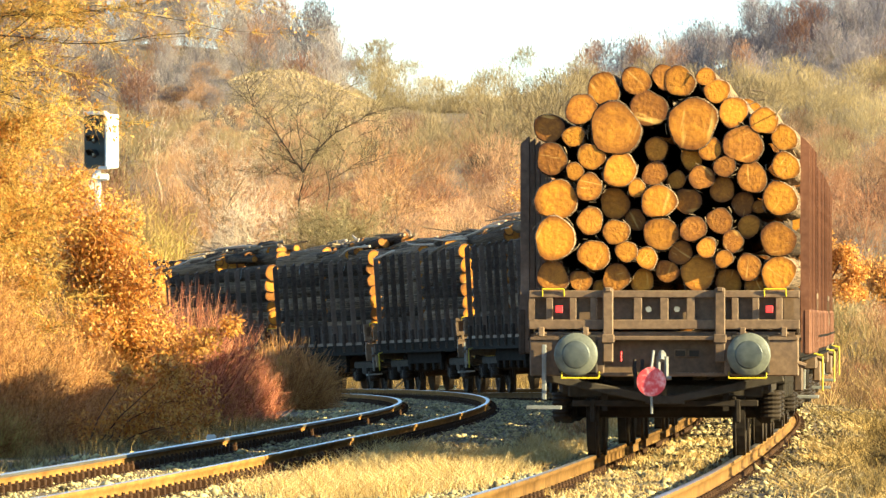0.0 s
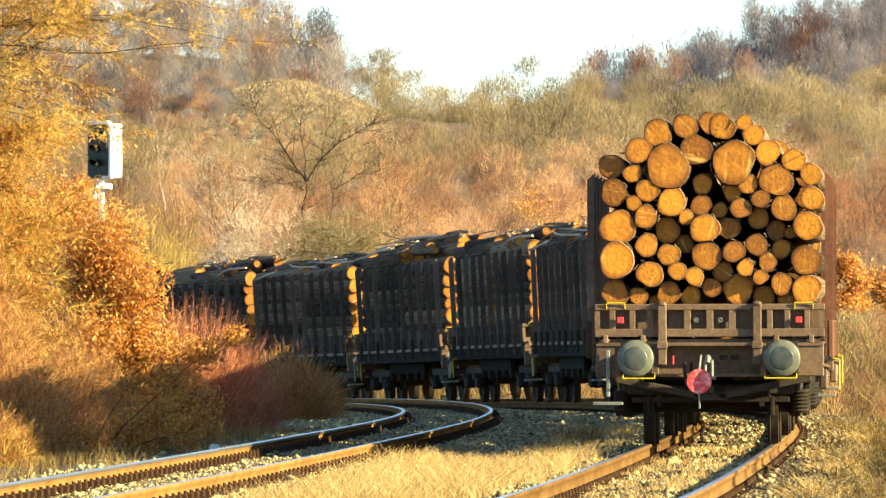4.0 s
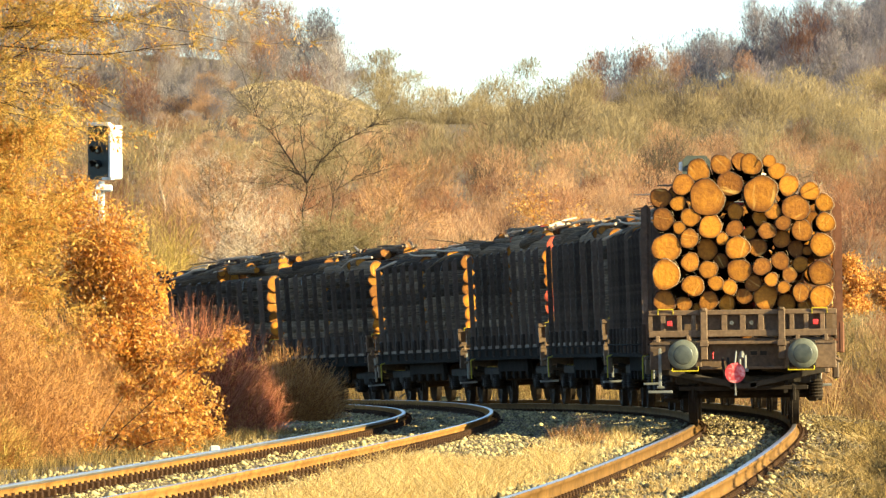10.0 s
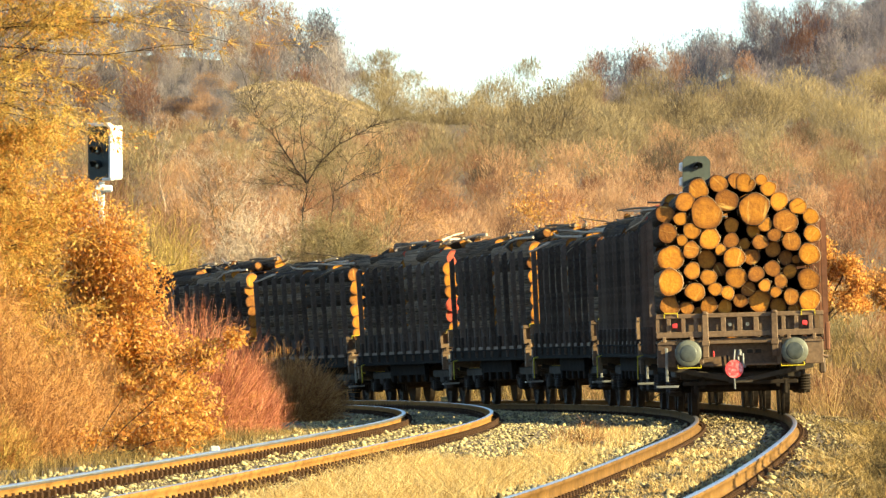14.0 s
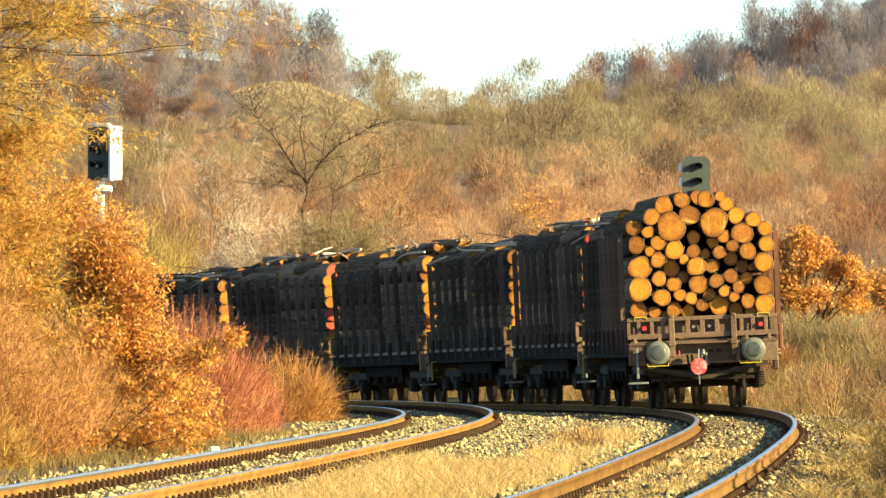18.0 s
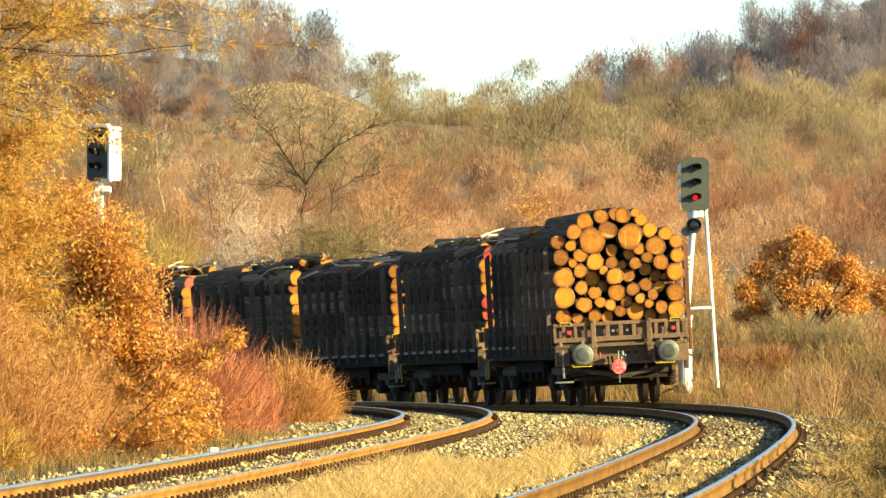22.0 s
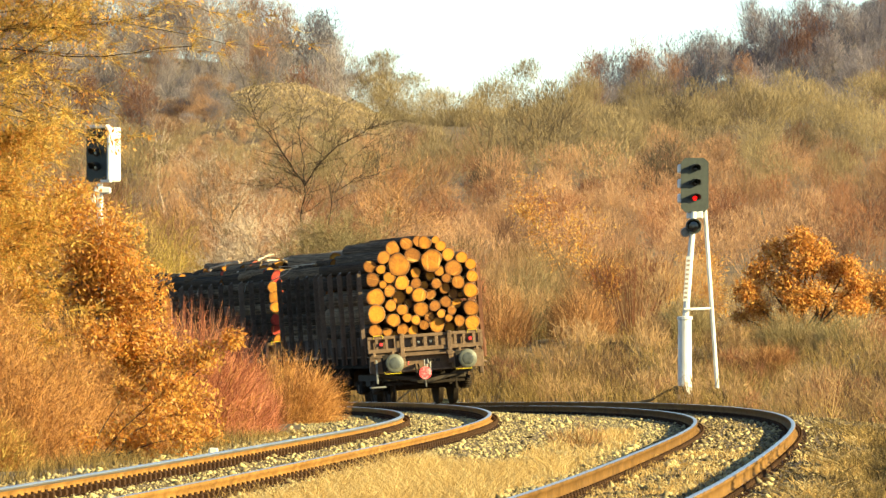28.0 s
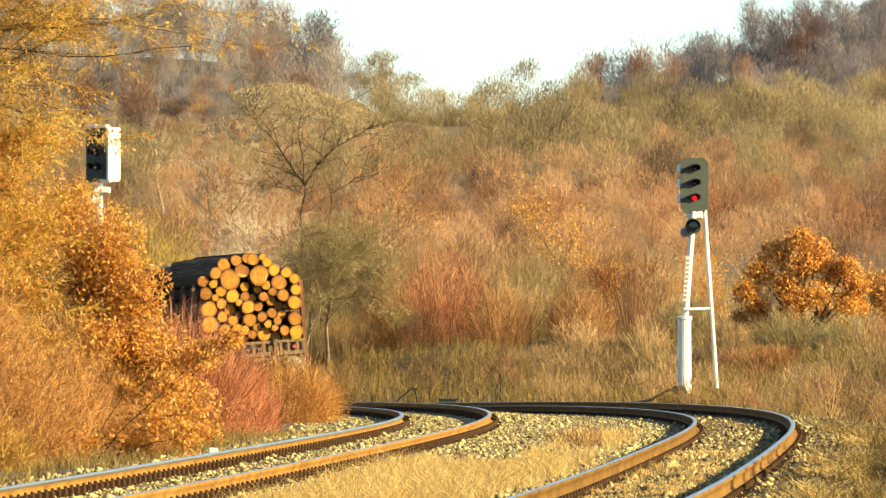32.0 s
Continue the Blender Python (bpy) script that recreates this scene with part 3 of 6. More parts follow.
def end_wall(wagon, sgn):
    y = sgn * (HALF - 0.03)
    bm = B()
    box(bm, (0, y, 1.655), (2.76, 0.07, 0.075), 0.008)
    box(bm, (0, y, 1.345), (2.76, 0.07, 0.10), 0.008)
    for x in (-1.35, 1.35):
        box(bm, (x, y, 1.50), (0.06, 0.066, 0.215))
    for x in (-1.17, -0.93, -0.72, -0.27, 0.0, 0.27, 0.72, 0.93, 1.17):
        box(bm, (x, y, 1.505), (0.085 if abs(x) < 0.5 else 0.07, 0.06, 0.24), 0.006)
    wall = part("end_wall", bm, M["wagon"], wagon, "faded red-brown framed end flap")
    part("backing_plate", box(B(), (0, y - sgn * 0.09, 1.49), (2.7, 0.02, 0.36)), M["wagon"], wall)
    for x in (-0.57, 0.57):
        bm = box(B(), (x, y + sgn * 0.065, 1.34), (0.105, 0.05, 0.76), 0.01)
        box(bm, (x, y + sgn * 0.07, 1.70), (0.07, 0.07, 0.05), 0.01)
        box(bm, (x, y + sgn * 0.09, 1.20), (0.13, 0.03, 0.09), 0.008)
        part("end_post", bm, M["wagon"], wall)
    for x in (-1.25, -0.80, 0.80, 1.22):
        bm = box(B(), (x, y + sgn * 0.05, 1.27), (0.06, 0.05, 0.10), 0.008)
        rod(bm, (x - 0.05, y + sgn * 0.05, 1.25), (x + 0.05, y + sgn * 0.05, 1.25), 0.02, seg=8)
        part("hinge", bm, M["wagon"], wall)
    for x in (-1.13, 1.13):
        bm = B()
        rod(bm, (x - 0.11, y + sgn * 0.06, 1.705), (x + 0.11, y + sgn * 0.06, 1.705), 0.009, seg=6)
        for e in (-0.11, 0.11):
            rod(bm, (x + e, y + sgn * 0.06, 1.705), (x + e, y + sgn * 0.03, 1.63), 0.008, seg=6)
        part("grab_handle", bm, M["yellow"], wall, "yellow painted grab handle")
    for x in (-0.16, 0.13):
        bm = turned(B(), [(0, 0.03), (0.03, 0.03), (0.03, 0.018), (0.0, 0.018)], "Y", 12, (x, y + sgn * 0.02 - 0.02, 1.50))
        part("lashing_ring", bm, M["grey_metal"], wall)


def buffer(wagon, x, sgn):
    y = sgn * HALF
    bm = box(B(), (x, y + sgn * 0.03, 1.04), (0.40, 0.05, 0.40), 0.02)
    turned(bm, [(y + sgn * 0.05, 0.14), (y + sgn * 0.30, 0.125), (y + sgn * 0.30, 0.095), (y + sgn * 0.56, 0.09)], "Y", 20, (x, 0, 1.04))
    b = part("buffer", bm, M["dark_steel"], wagon, "greasy steel buffer")
    bm = turned(B(), [(y + sgn * 0.555, 0.16), (y + sgn * 0.575, 0.218), (y + sgn * 0.592, 0.222), (y + sgn * 0.608, 0.205), (y + sgn * 0.618, 0.12), (y + sgn * 0.622, 0.03)], "Y", 32, (x, 0, 1.04))
    part("buffer_plate", bm, M["buffer"], b, "grey-green greased round buffer face", smooth=True)
    bm = turned(B(), [(y + sgn * 0.612, 0.150), (y + sgn * 0.6215, 0.130), (y + sgn * 0.6245, 0.06), (y + sgn * 0.6255, 0.01)], "Y", 28, (x, 0, 1.04))
    part("grease_patch", bm, M["grease"], b, "dark greasy contact patch", smooth=True)


def bogie(wagon, yc, spin):
    bg = new("bogie")
    bg.parent = wagon
    bg.location = (0, yc, 0)
    for s in (-1, 1):
        x = s * 1.0
        bm = box(B(), (x, 0, 0.72), (0.16, 2.7, 0.17), 0.03)
        box(bm, (x, 0, 0.60), (0.15, 0.9, 0.2), 0.04)
        for a in (-0.9, 0.9):
            box(bm, (x + s * 0.02, a, 0.48), (0.2, 0.30, 0.30), 0.05)
            turned(bm, [(x + s * 0.10, 0.13), (x + s * 0.16, 0.12), (x + s * 0.17, 0.05)], "X", 14, (0, a, 0.46))
        part("side_frame", bm, M["dark_steel"], bg, "grimy cast bogie side frame", smooth=False)
        for a in (-0.9, 0.9):
            for e in (-0.27, 0.27):
                prof = []
                for k in range(6):
                    z = 0.40 + k * 0.045
                    prof += [(z, 0.088), (z + 0.022, 0.110), (z + 0.044, 0.088)]
                part("coil_spring", turned(B(), prof, "Z", 14, (x + s * 0.07, a + e, -0.02)), M["wheel"], bg, "rusty bogie coil spring")
    bm = box(B(), (0, 0, 0.66), (2.0, 0.42, 0.20), 0.04)
    for e in (-1.32, 1.32):
        box(bm, (0, e, 0.66), (2.0, 0.10, 0.12), 0.02)
    part("bolster", bm, M["dark_steel"], bg)
    for e in (-1.44, 1.44):
        bm = box(B(), (0, e, 0.54), (1.9, 0.06, 0.07), 0.01)
        for x in (-0.62, 0.62):
            box(bm, (x, e, 0.60), (0.06, 0.05, 0.28))
            box(bm, (x * 1.2, e * 0.99, 0.46), (0.05, 0.10, 0.24), 0.01)
        part("brake_beam", bm, M["wheel"], bg, "dusty brake beam and hangers")
    for a in (-0.9, 0.9):
        bm = B()
        rod(bm, (-1.05, 0, 0), (1.05, 0, 0), 0.075, seg=12)
        for s in (-1, 1):
            turned(bm, [(s * 0.685, 0.10), (s * 0.685, 0.485), (s * 0.715, 0.487), (s * 0.722, 0.465), (s * 0.81, 0.460), (s * 0.815, 0.40), (s * 0.775, 0.36), (s * 0.765, 0.16), (s * 0.80, 0.12)], "X", 32)
            for k in range(6):
                an = k * math.pi / 3
                box(bm, (s * 0.782, 0.26 * math.cos(an), 0.26 * math.sin(an)), (0.012, 0.05, 0.05))
        ws = part("wheelset", bm, M["wheel"], bg, "worn steel wheels on an axle")
        ws.location = (0, a, 0.46)
        spin.append(ws)
    return bg


def make_wagon():
    """A four-axle flat wagon with steel stakes, low flaps and end walls."""
    w = tagged(new("timber_wagon"), "brown four-axle flat wagon with tall steel stakes", "wagon", "wagons of the timber train")
    part("deck", box(B(), (0, 0, 1.235), (2.66, 2 * HALF - 0.1, 0.07)), M["wagon"], w)
    for s in (-1, 1):
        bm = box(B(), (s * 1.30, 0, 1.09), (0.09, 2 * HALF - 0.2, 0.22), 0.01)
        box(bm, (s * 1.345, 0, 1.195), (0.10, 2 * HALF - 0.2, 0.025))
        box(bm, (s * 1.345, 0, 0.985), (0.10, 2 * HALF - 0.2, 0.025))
        part("side_sill", bm, M["near_black"], w)
        for k in range(4):
            yy = -HALF + 0.15 + (k + 0.5) * (2 * HALF - 0.3) / 4
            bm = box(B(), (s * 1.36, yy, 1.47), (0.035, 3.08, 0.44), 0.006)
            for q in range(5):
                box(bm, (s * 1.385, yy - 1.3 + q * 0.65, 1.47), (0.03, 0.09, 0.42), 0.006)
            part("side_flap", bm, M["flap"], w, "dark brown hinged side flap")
    prof = [(1.385, -0.096), (1.475, -0.096), (1.475, -0.074), (1.415, -0.074), (1.415, 0.074), (1.475, 0.074), (1.475, 0.096), (1.385, 0.096)]
    # sun and shade of the two sides are put into the paint colour
    for s, paint in ((-1, "stake"), (1, "faded_stake")):
        first = None
        for k in range(10):
            yy = -HALF + 0.30 + k * (2 * HALF - 1.08) / 9
            if first is None:
                bm = B()
                lo = [bm.verts.new((s * px, s * py, 1.06)) for px, py in prof]
                hi = [bm.verts.new((s * px, s * py, 3.27 - 0.9 * (px - 1.385))) for px, py in prof]
                for a in range(8):
                    bm.faces.new((lo[a], lo[(a + 1) % 8], hi[(a + 1) % 8], hi[a]))
                bm.faces.new(lo[::-1])
                bm.faces.new(hi)
                first = part("stake", bm, M[paint], w, "tall brown steel channel stake")
                first.location = (0, yy, 0)
            else:
                o = tagged(new("stake", first.data), "tall brown steel channel stake")
                o.parent = w
                o.location = (0, yy, 0)
        sock = None
        for k in range(10):
            yy = -HALF + 0.30 + k * (2 * HALF - 1.08) / 9
            if sock is None:
                bm = box(B(), (s * 1.453, 0, 1.27), (0.066, 0.205, 0.46), 0.012)
                for e in (-0.07, 0.0, 0.07):
                    box(bm, (s * 1.488, e, 1.26), (0.012, 0.022, 0.42), 0.003)
                # sockets likewise: darker paint for the shaded left, sunlit tone on the right
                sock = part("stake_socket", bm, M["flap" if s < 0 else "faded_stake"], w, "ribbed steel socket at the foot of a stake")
                sock.location = (0, yy, 0)
            else:
                o = tagged(new("stake_socket", sock.data), "ribbed steel socket at the foot of a stake")
                o.parent = w
                o.location = (0, yy, 0)
    for sgn in (-1, 1):
        y = sgn * (HALF - 0.02)
        for x in (-0.99, 0.99):
            bm = box(B(), (x, y, 1.02), (0.76, 0.10, 0.40), 0.012)
            box(bm, (x, y + sgn * 0.055, 1.205), (0.74, 0.03, 0.03))
            part("headstock", bm, M["wagon"], w, "red-brown headstock beam")
        part("draw_gear_panel", box(B(), (0, y - sgn * 0.17, 1.02), (1.30, 0.06, 0.40), 0.012), M["wagon"], w, "recessed panel behind the draw hook")
        for z, dy, h in ((1.205, 0.02, 0.045), (0.835, -0.03, 0.04)):
            part("cross_rail", box(B(), (0, y + sgn * dy, z), (1.24, 0.10, h), 0.008), M["wagon"], w)
        for x in (0.16, 0.30):
            bm = box(B(), (x, y - sgn * 0.13, 1.05), (0.125, 0.012, 0.085), 0.004)
            plate_ob = part("data_plate", bm, M["wagon"], w, "small framed plate with a dark field")
            part("field", box(B(), (x, y - sgn * 0.121, 1.05), (0.10, 0.010, 0.06)), M["dark_steel"], plate_ob)
        part("tail_pipe_cock", rod(B(), (-0.44, y + sgn * 0.01, 0.97), (-0.44, y + sgn * 0.01, 1.07), 0.012, seg=6), M["red_plate"], w, "small red painted cock lever")
        end_wall(w, sgn)
        for x in (-0.875, 0.875):
            buffer(w, x, sgn)
        for x in (-0.85, 0.85):
            bm = B()
            rod(bm, (x - 0.19, y + sgn * 0.22, 0.80), (x + 0.19, y + sgn * 0.22, 0.80), 0.010, seg=6)
            for e in (-0.19, 0.19):
                rod(bm, (x + e, y + sgn * 0.22, 0.80), (x + e, y + sgn * 0.04, 0.86), 0.009, seg=6)
            part("shunter_handle", bm, M["yellow"], w, "yellow shunter's handle under the buffer")
        bm = box(B(), (-0.02, y + sgn * 0.12, 1.02), (0.08, 0.22, 0.10), 0.02)
        rod(bm, (-0.02, y + sgn * 0.22, 1.07), (-0.02, y + sgn * 0.28, 0.98), 0.03, seg=8)
        for e in (-0.05, 0.03):
            rod(bm, (e, y + sgn * 0.25, 1.02), (e, y + sgn * 0.25, 0.80), 0.022, seg=8)
        rod(bm, (-0.1, y + sgn * 0.25, 0.80), (0.08, y + sgn * 0.25, 0.80), 0.02, seg=8)
        part("screw_coupling", bm, M["grey_metal"], w, "worn steel draw hook and screw coupling")
        bm = B()
        for x in (-0.30, -0.22):
            rod(bm, (x, y + sgn * 0.06, 0.98), (x, y + sgn * 0.16, 0.90), 0.02, seg=8)
            rod(bm, (x, y + sgn * 0.16, 0.90), (x + 0.03, y + sgn * 0.20, 0.70), 0.022, seg=8)
        part("brake_hose", bm, M["dark_steel"], w)
        # truss under the headstock
        bm = B()
        for e in (-1, 1):
            a, b = Vector((e * 1.18, y - sgn * 0.25, 0.80)), Vector((e * 0.12, y - sgn * 0.25, 0.585))
            c = (a + b) / 2
            ang = math.degrees(math.atan2(b.z - a.z, b.x - a.x))
            box(bm, tuple(c), ((b - a).length + 0.06, 0.10, 0.09), 0.01, ry=-ang)
        box(bm, (0, y - sgn * 0.25, 0.575), (0.40, 0.10, 0.09), 0.01)
        part("truss_beam", bm, M["dark_steel"], w, "shadowed bent truss beam")
        bm = box(B(), (sgn * 1.22, y + sgn * 0.10, 0.86), (0.045, 0.03, 0.56), 0.006)
        box(bm, (sgn * 1.22, y + sgn * 0.10, 0.50), (0.36, 0.20, 0.04), 0.006)
        part("corner_step", bm, M["grey_metal"], w, "galvanised corner step with hand rail")
        part("bracket", box(B(), (-sgn * 1.36, y - sgn * 0.35, 0.80), (0.10, 0.12, 0.28), 0.02), M["wagon"], w)
        bm = B()
        rod(bm, (-sgn * 1.28, y + sgn * 0.02, 0.98), (-sgn * 1.44, y + sgn * 0.02, 0.92), 0.03, seg=8)
        part("roping_hook", bm, M["wagon"], w)
    for s in (-1, 1):
        for yy in (5.0,):
            bm = B()
            rod(bm, (s * 1.46, yy, 0.58), (s * 1.46, yy, 0.98), 0.013, seg=6)
            rod(bm, (s * 1.46, yy, 0.98), (s * 1.36, yy, 1.0), 0.013, seg=6)
            part("side_handle", bm, M["yellow"], w, "yellow painted side handle")
        bm = box(B(), (s * 0.35, 0, 0.93), (0.16, 11.6, 0.30), 0.01)
        part("centre_sill", bm, M["dark_steel"], w)
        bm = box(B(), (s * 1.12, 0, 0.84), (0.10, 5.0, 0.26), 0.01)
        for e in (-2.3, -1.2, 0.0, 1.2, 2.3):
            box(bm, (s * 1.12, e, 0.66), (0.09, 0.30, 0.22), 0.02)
        part("truss_girder", bm, M["near_black"], w, "shadowed truss girder below the side sill")
    bm = B()
    rod(bm, (-0.55, -0.6, 0.72), (-0.55, 1.2, 0.72), 0.2, seg=16)
    box(bm, (0.6, 0.2, 0.75), (0.5, 0.7, 0.35), 0.03)
    part("air_reservoir", bm, M["dark_steel"], w)
    spin = []
    bogie(w, -4.4, spin)
    bogie(w, 4.4, spin)
    return w


# ---- logs ----
def log_mesh(seed, cut):
    """A unit log along Y: radius 1, length 1, irregular outline, sawn ends with a bark rim."""
    rs = random.Random(seed)
    seg = 20
    ph = [rs.uniform(0, 6.28) for _ in range(4)]
    tilt = (rs.uniform(-0.0013, 0.0013), rs.uniform(-0.0013, 0.0013))
    out = [1 + 0.062 * math.sin(2 * a + ph[0]) + 0.045 * math.sin(3 * a + ph[1]) + 0.028 * math.sin(5 * a + ph[2]) + rs.uniform(-0.018, 0.018) for a in (2 * math.pi * i / seg for i in range(seg))]
    bm = B()
    rows = [(-0.5, 0.94), (-0.4985, 1.0), (-0.25, 1.0), (0.0, 0.97), (0.25, 0.95), (0.499, 0.92), (0.5, 0.86)]
    rings = []
    for j, (y, k) in enumerate(rows):
        ring = []
        for i in range(seg):
            a = 2 * math.pi * i / seg
            wob = 1 + (rs.uniform(-0.03, 0.03) if 1 < j < 5 else 0)
            yy = y + ((tilt[0] * math.cos(a) + tilt[1] * math.sin(a)) * k * out[i] if j < 2 or j > 4 else 0) + (rs.uniform(0.0, 0.002) if j == 1 else 0)
            ring.append(bm.verts.new((math.cos(a) * out[i] * k * wob, yy, math.sin(a) * out[i] * k * wob)))
        rings.append(ring)
    for r0, r1 in zip(rings, rings[1:]):
        for i in range(seg):
            f = bm.faces.new((r0[i], r1[i], r1[(i + 1) % seg], r0[(i + 1) % seg]))
            f.smooth = True
    for ring, y in ((rings[0], -0.5), (rings[-1], 0.5)):
        cx, cz = rs.uniform(-0.1, 0.1), rs.uniform(-0.1, 0.1)
        c = bm.verts.new((cx, y + tilt[0] * cx + tilt[1] * cz, cz))
        for i in range(seg):
            f = bm.faces.new((ring[i], ring[(i + 1) % seg], c) if y < 0 else (ring[(i + 1) % seg], ring[i], c))
            f.material_index = 1
    bmesh.ops.recalc_face_normals(bm, faces=bm.faces)
    me = bpy.data.meshes.new("log")
    bm.to_mesh(me)
    bm.free()
    me.materials.append(M["bark"])
    me.materials.append(cut)
    return me


LOGS = [log_mesh(s, M["cut"]) for s in range(11)]
RED_LOGS = [log_mesh(s, M["cut_red"]) for s in range(2)]
LOG_N = [0]


def put_log(load, x, z, r, y0, length, rs, red=False, lean=0.0, skew=0.0):
    o = new("log", rs.choice(RED_LOGS if red else LOGS))
    o.parent = load
    o.matrix_basis = pose(x, y0 + length / 2, z, lean + rs.uniform(-0.25, 0.25), rs.uniform(0, 360), skew + rs.uniform(-0.25, 0.25)) @ Matrix.Diagonal((r, length, r, 1))
    LOG_N[0] += 1
    return o


# the last load: rows of (across, height, radius) in centimetres
REAR_ROWS = [
    [(-115, 184, 16.5), (-86, 179, 11), (-49, 183.5, 14), (-22, 179, 12), (4.5, 188.5, 11.5), (36, 186.5, 18), (65, 177.5, 13.5), (91, 174.5, 10.5), (-63, 171, 10)],
    [(-111.5, 222, 22), (-72, 206, 15.5), (-37.5, 209, 11), (-17, 201.5, 11), (18, 208, 12), (44, 213, 10), (60.5, 201.5, 9), (86.5, 193, 13), (117.5, 187.5, 18)],
    [(-75.5, 239.5, 13.5), (-49, 228.5, 13), (-28, 242, 11), (-4, 228, 17), (30.5, 232, 13), (58, 239.5, 13), (68, 218.5, 11), (86, 234.5, 11.5), (116, 222, 18.5)],
    [(-110, 262, 21.5), (-76, 273.5, 13.5), (-51, 259, 15.5), (-28.5, 273.5, 9), (-7, 260.5, 17), (23, 260, 13.5), (60, 272, 13), (80, 257.5, 12), (96.5, 254, 7), (117.5, 262.5, 18)],
    [(-115, 302, 16.5), (-91.5, 289.5, 9), (-74, 305.5, 13.5), (-46, 292.5, 17), (-10, 289, 12.5), (11.5, 282, 9.5), (37.5, 283.5, 12.5), (62, 295.5, 11), (88.5, 284.5, 15.5), (122, 296.5, 14.5)],
    [(-118, 334.5, 15.5), (-92, 326.5, 11), (-50, 334, 26), (-9, 314, 12), (27, 303.5, 11.5), (47, 312.5, 11.5), (81, 318, 19.5), (123.5, 324.5, 13.5)],
    [(-84, 354, 15.5), (-59.5, 375, 16.5), (-15, 354, 18.5), (28, 339, 25.5), (70, 351, 15), (101.5, 341.5, 14.5)],
    [(-29, 382, 14.5), (1, 387, 13), (15.5, 381.5, 15.5), (43.5, 386, 9.5), (52.5, 372, 12.5)],
]


# the ends that lie deep in the stack, in shade: (across, height)
SUNK = {(-51, 259): 0.21, (-28, 242): 0.25, (23, 260): 0.20, (60, 272): 0.15, (80, 257.5): 0.24, (86, 234.5): 0.20, (-9, 314): 0.14, (27, 303.5): 0.21, (11.5, 282): 0.23,
        (-10, 289): 0.12, (-28.5, 273.5): 0.05, (18, 208): 0.11, (-63, 171): 0.12, (-22, 179): 0.11, (47, 312.5): 0.03, (96.5, 254): 0.20, (-92, 326.5): 0.05, (65, 177.5): 0.11, (-118, 334.5): 0.10}


def shreds(load, rs, spots):
    """Torn bark and splinters that stand off the rims of the sawn ends."""
    V, F = [], []
    for x, y, z, r in spots:
        for _ in range(rs.randint(3, 8)):
            a, span = rs.uniform(0, 6.28), rs.uniform(0.1, 0.5)
            w, out = rs.uniform(0.003, 0.008), rs.uniform(0.0, 0.035)
            k = len(V)
            for j in range(4):
                b = a + span * j / 3
                q = r * 1.02 + out * j / 3
                for e in (0, 1):
                    V.append((x + math.cos(b) * (q + e * w), y + 0.012 + 0.004 * j * e, z + math.sin(b) * (q + e * w)))
            F += [(k + 2 * j, k + 2 * j + 1, k + 2 * j + 3, k + 2 * j + 2) for j in range(3)]
    o = new("bark_shreds", fast_mesh("bark_shreds", V, F, [M["branch"]]))
    o.parent = load
    tagged(o, "pale torn bark fibres on the rims", kind="stuff")


def rear_load():
    load = tagged(new("log_load"), "orange-ended rough logs stacked between wagon stakes", "log stack", "log loads of the train")
    rs = random.Random(5)
    rims = []
    for k, row in enumerate(REAR_ROWS):
        for x, z, r in row:
            deep = SUNK.get((x, z), rs.uniform(0.0, 0.035))
            put_log(load, x / 100, z / 100, r / 100 * (1.02 if abs(x) > 100 else 1.06), (-6.22 if k else -6.10) + deep, 5.9, rs)
            if deep < 0.1:
                rims.append((x / 100, (-6.22 if k else -6.10) + deep, z / 100, r / 100))
    shreds(load, random.Random(8), rims)
    heap(load, random.Random(6), -0.22, FRONT, 3.45, False)
    loose_top(load, random.Random(9), 3.55, -1.0, 14, False)
    for k in range(9):
        x = rs.uniform(0.15, 1.25)
        top = 3.98 - 0.30 * x * x
        bm = B()
        p, d = Vector((x, -6.2 + rs.uniform(0, 0.3), top - 0.02)), Vector((rs.uniform(-1, 1), rs.uniform(-0.5, 0.2), rs.uniform(-0.35, 0.12))).normalized()
        for j in range(3):
            q = p + d * rs.uniform(0.05, 0.11)
            rod(bm, p, q, 0.010 - 0.002 * j, 0.008 - 0.002 * j, seg=5)
            p, d = q, (d + Vector((rs.gauss(0, 0.3), 0, rs.gauss(-0.1, 0.3)))).normalized()
        part("loose_twig", bm, M["branch"], load, "broken twig caught on the logs")
    return load


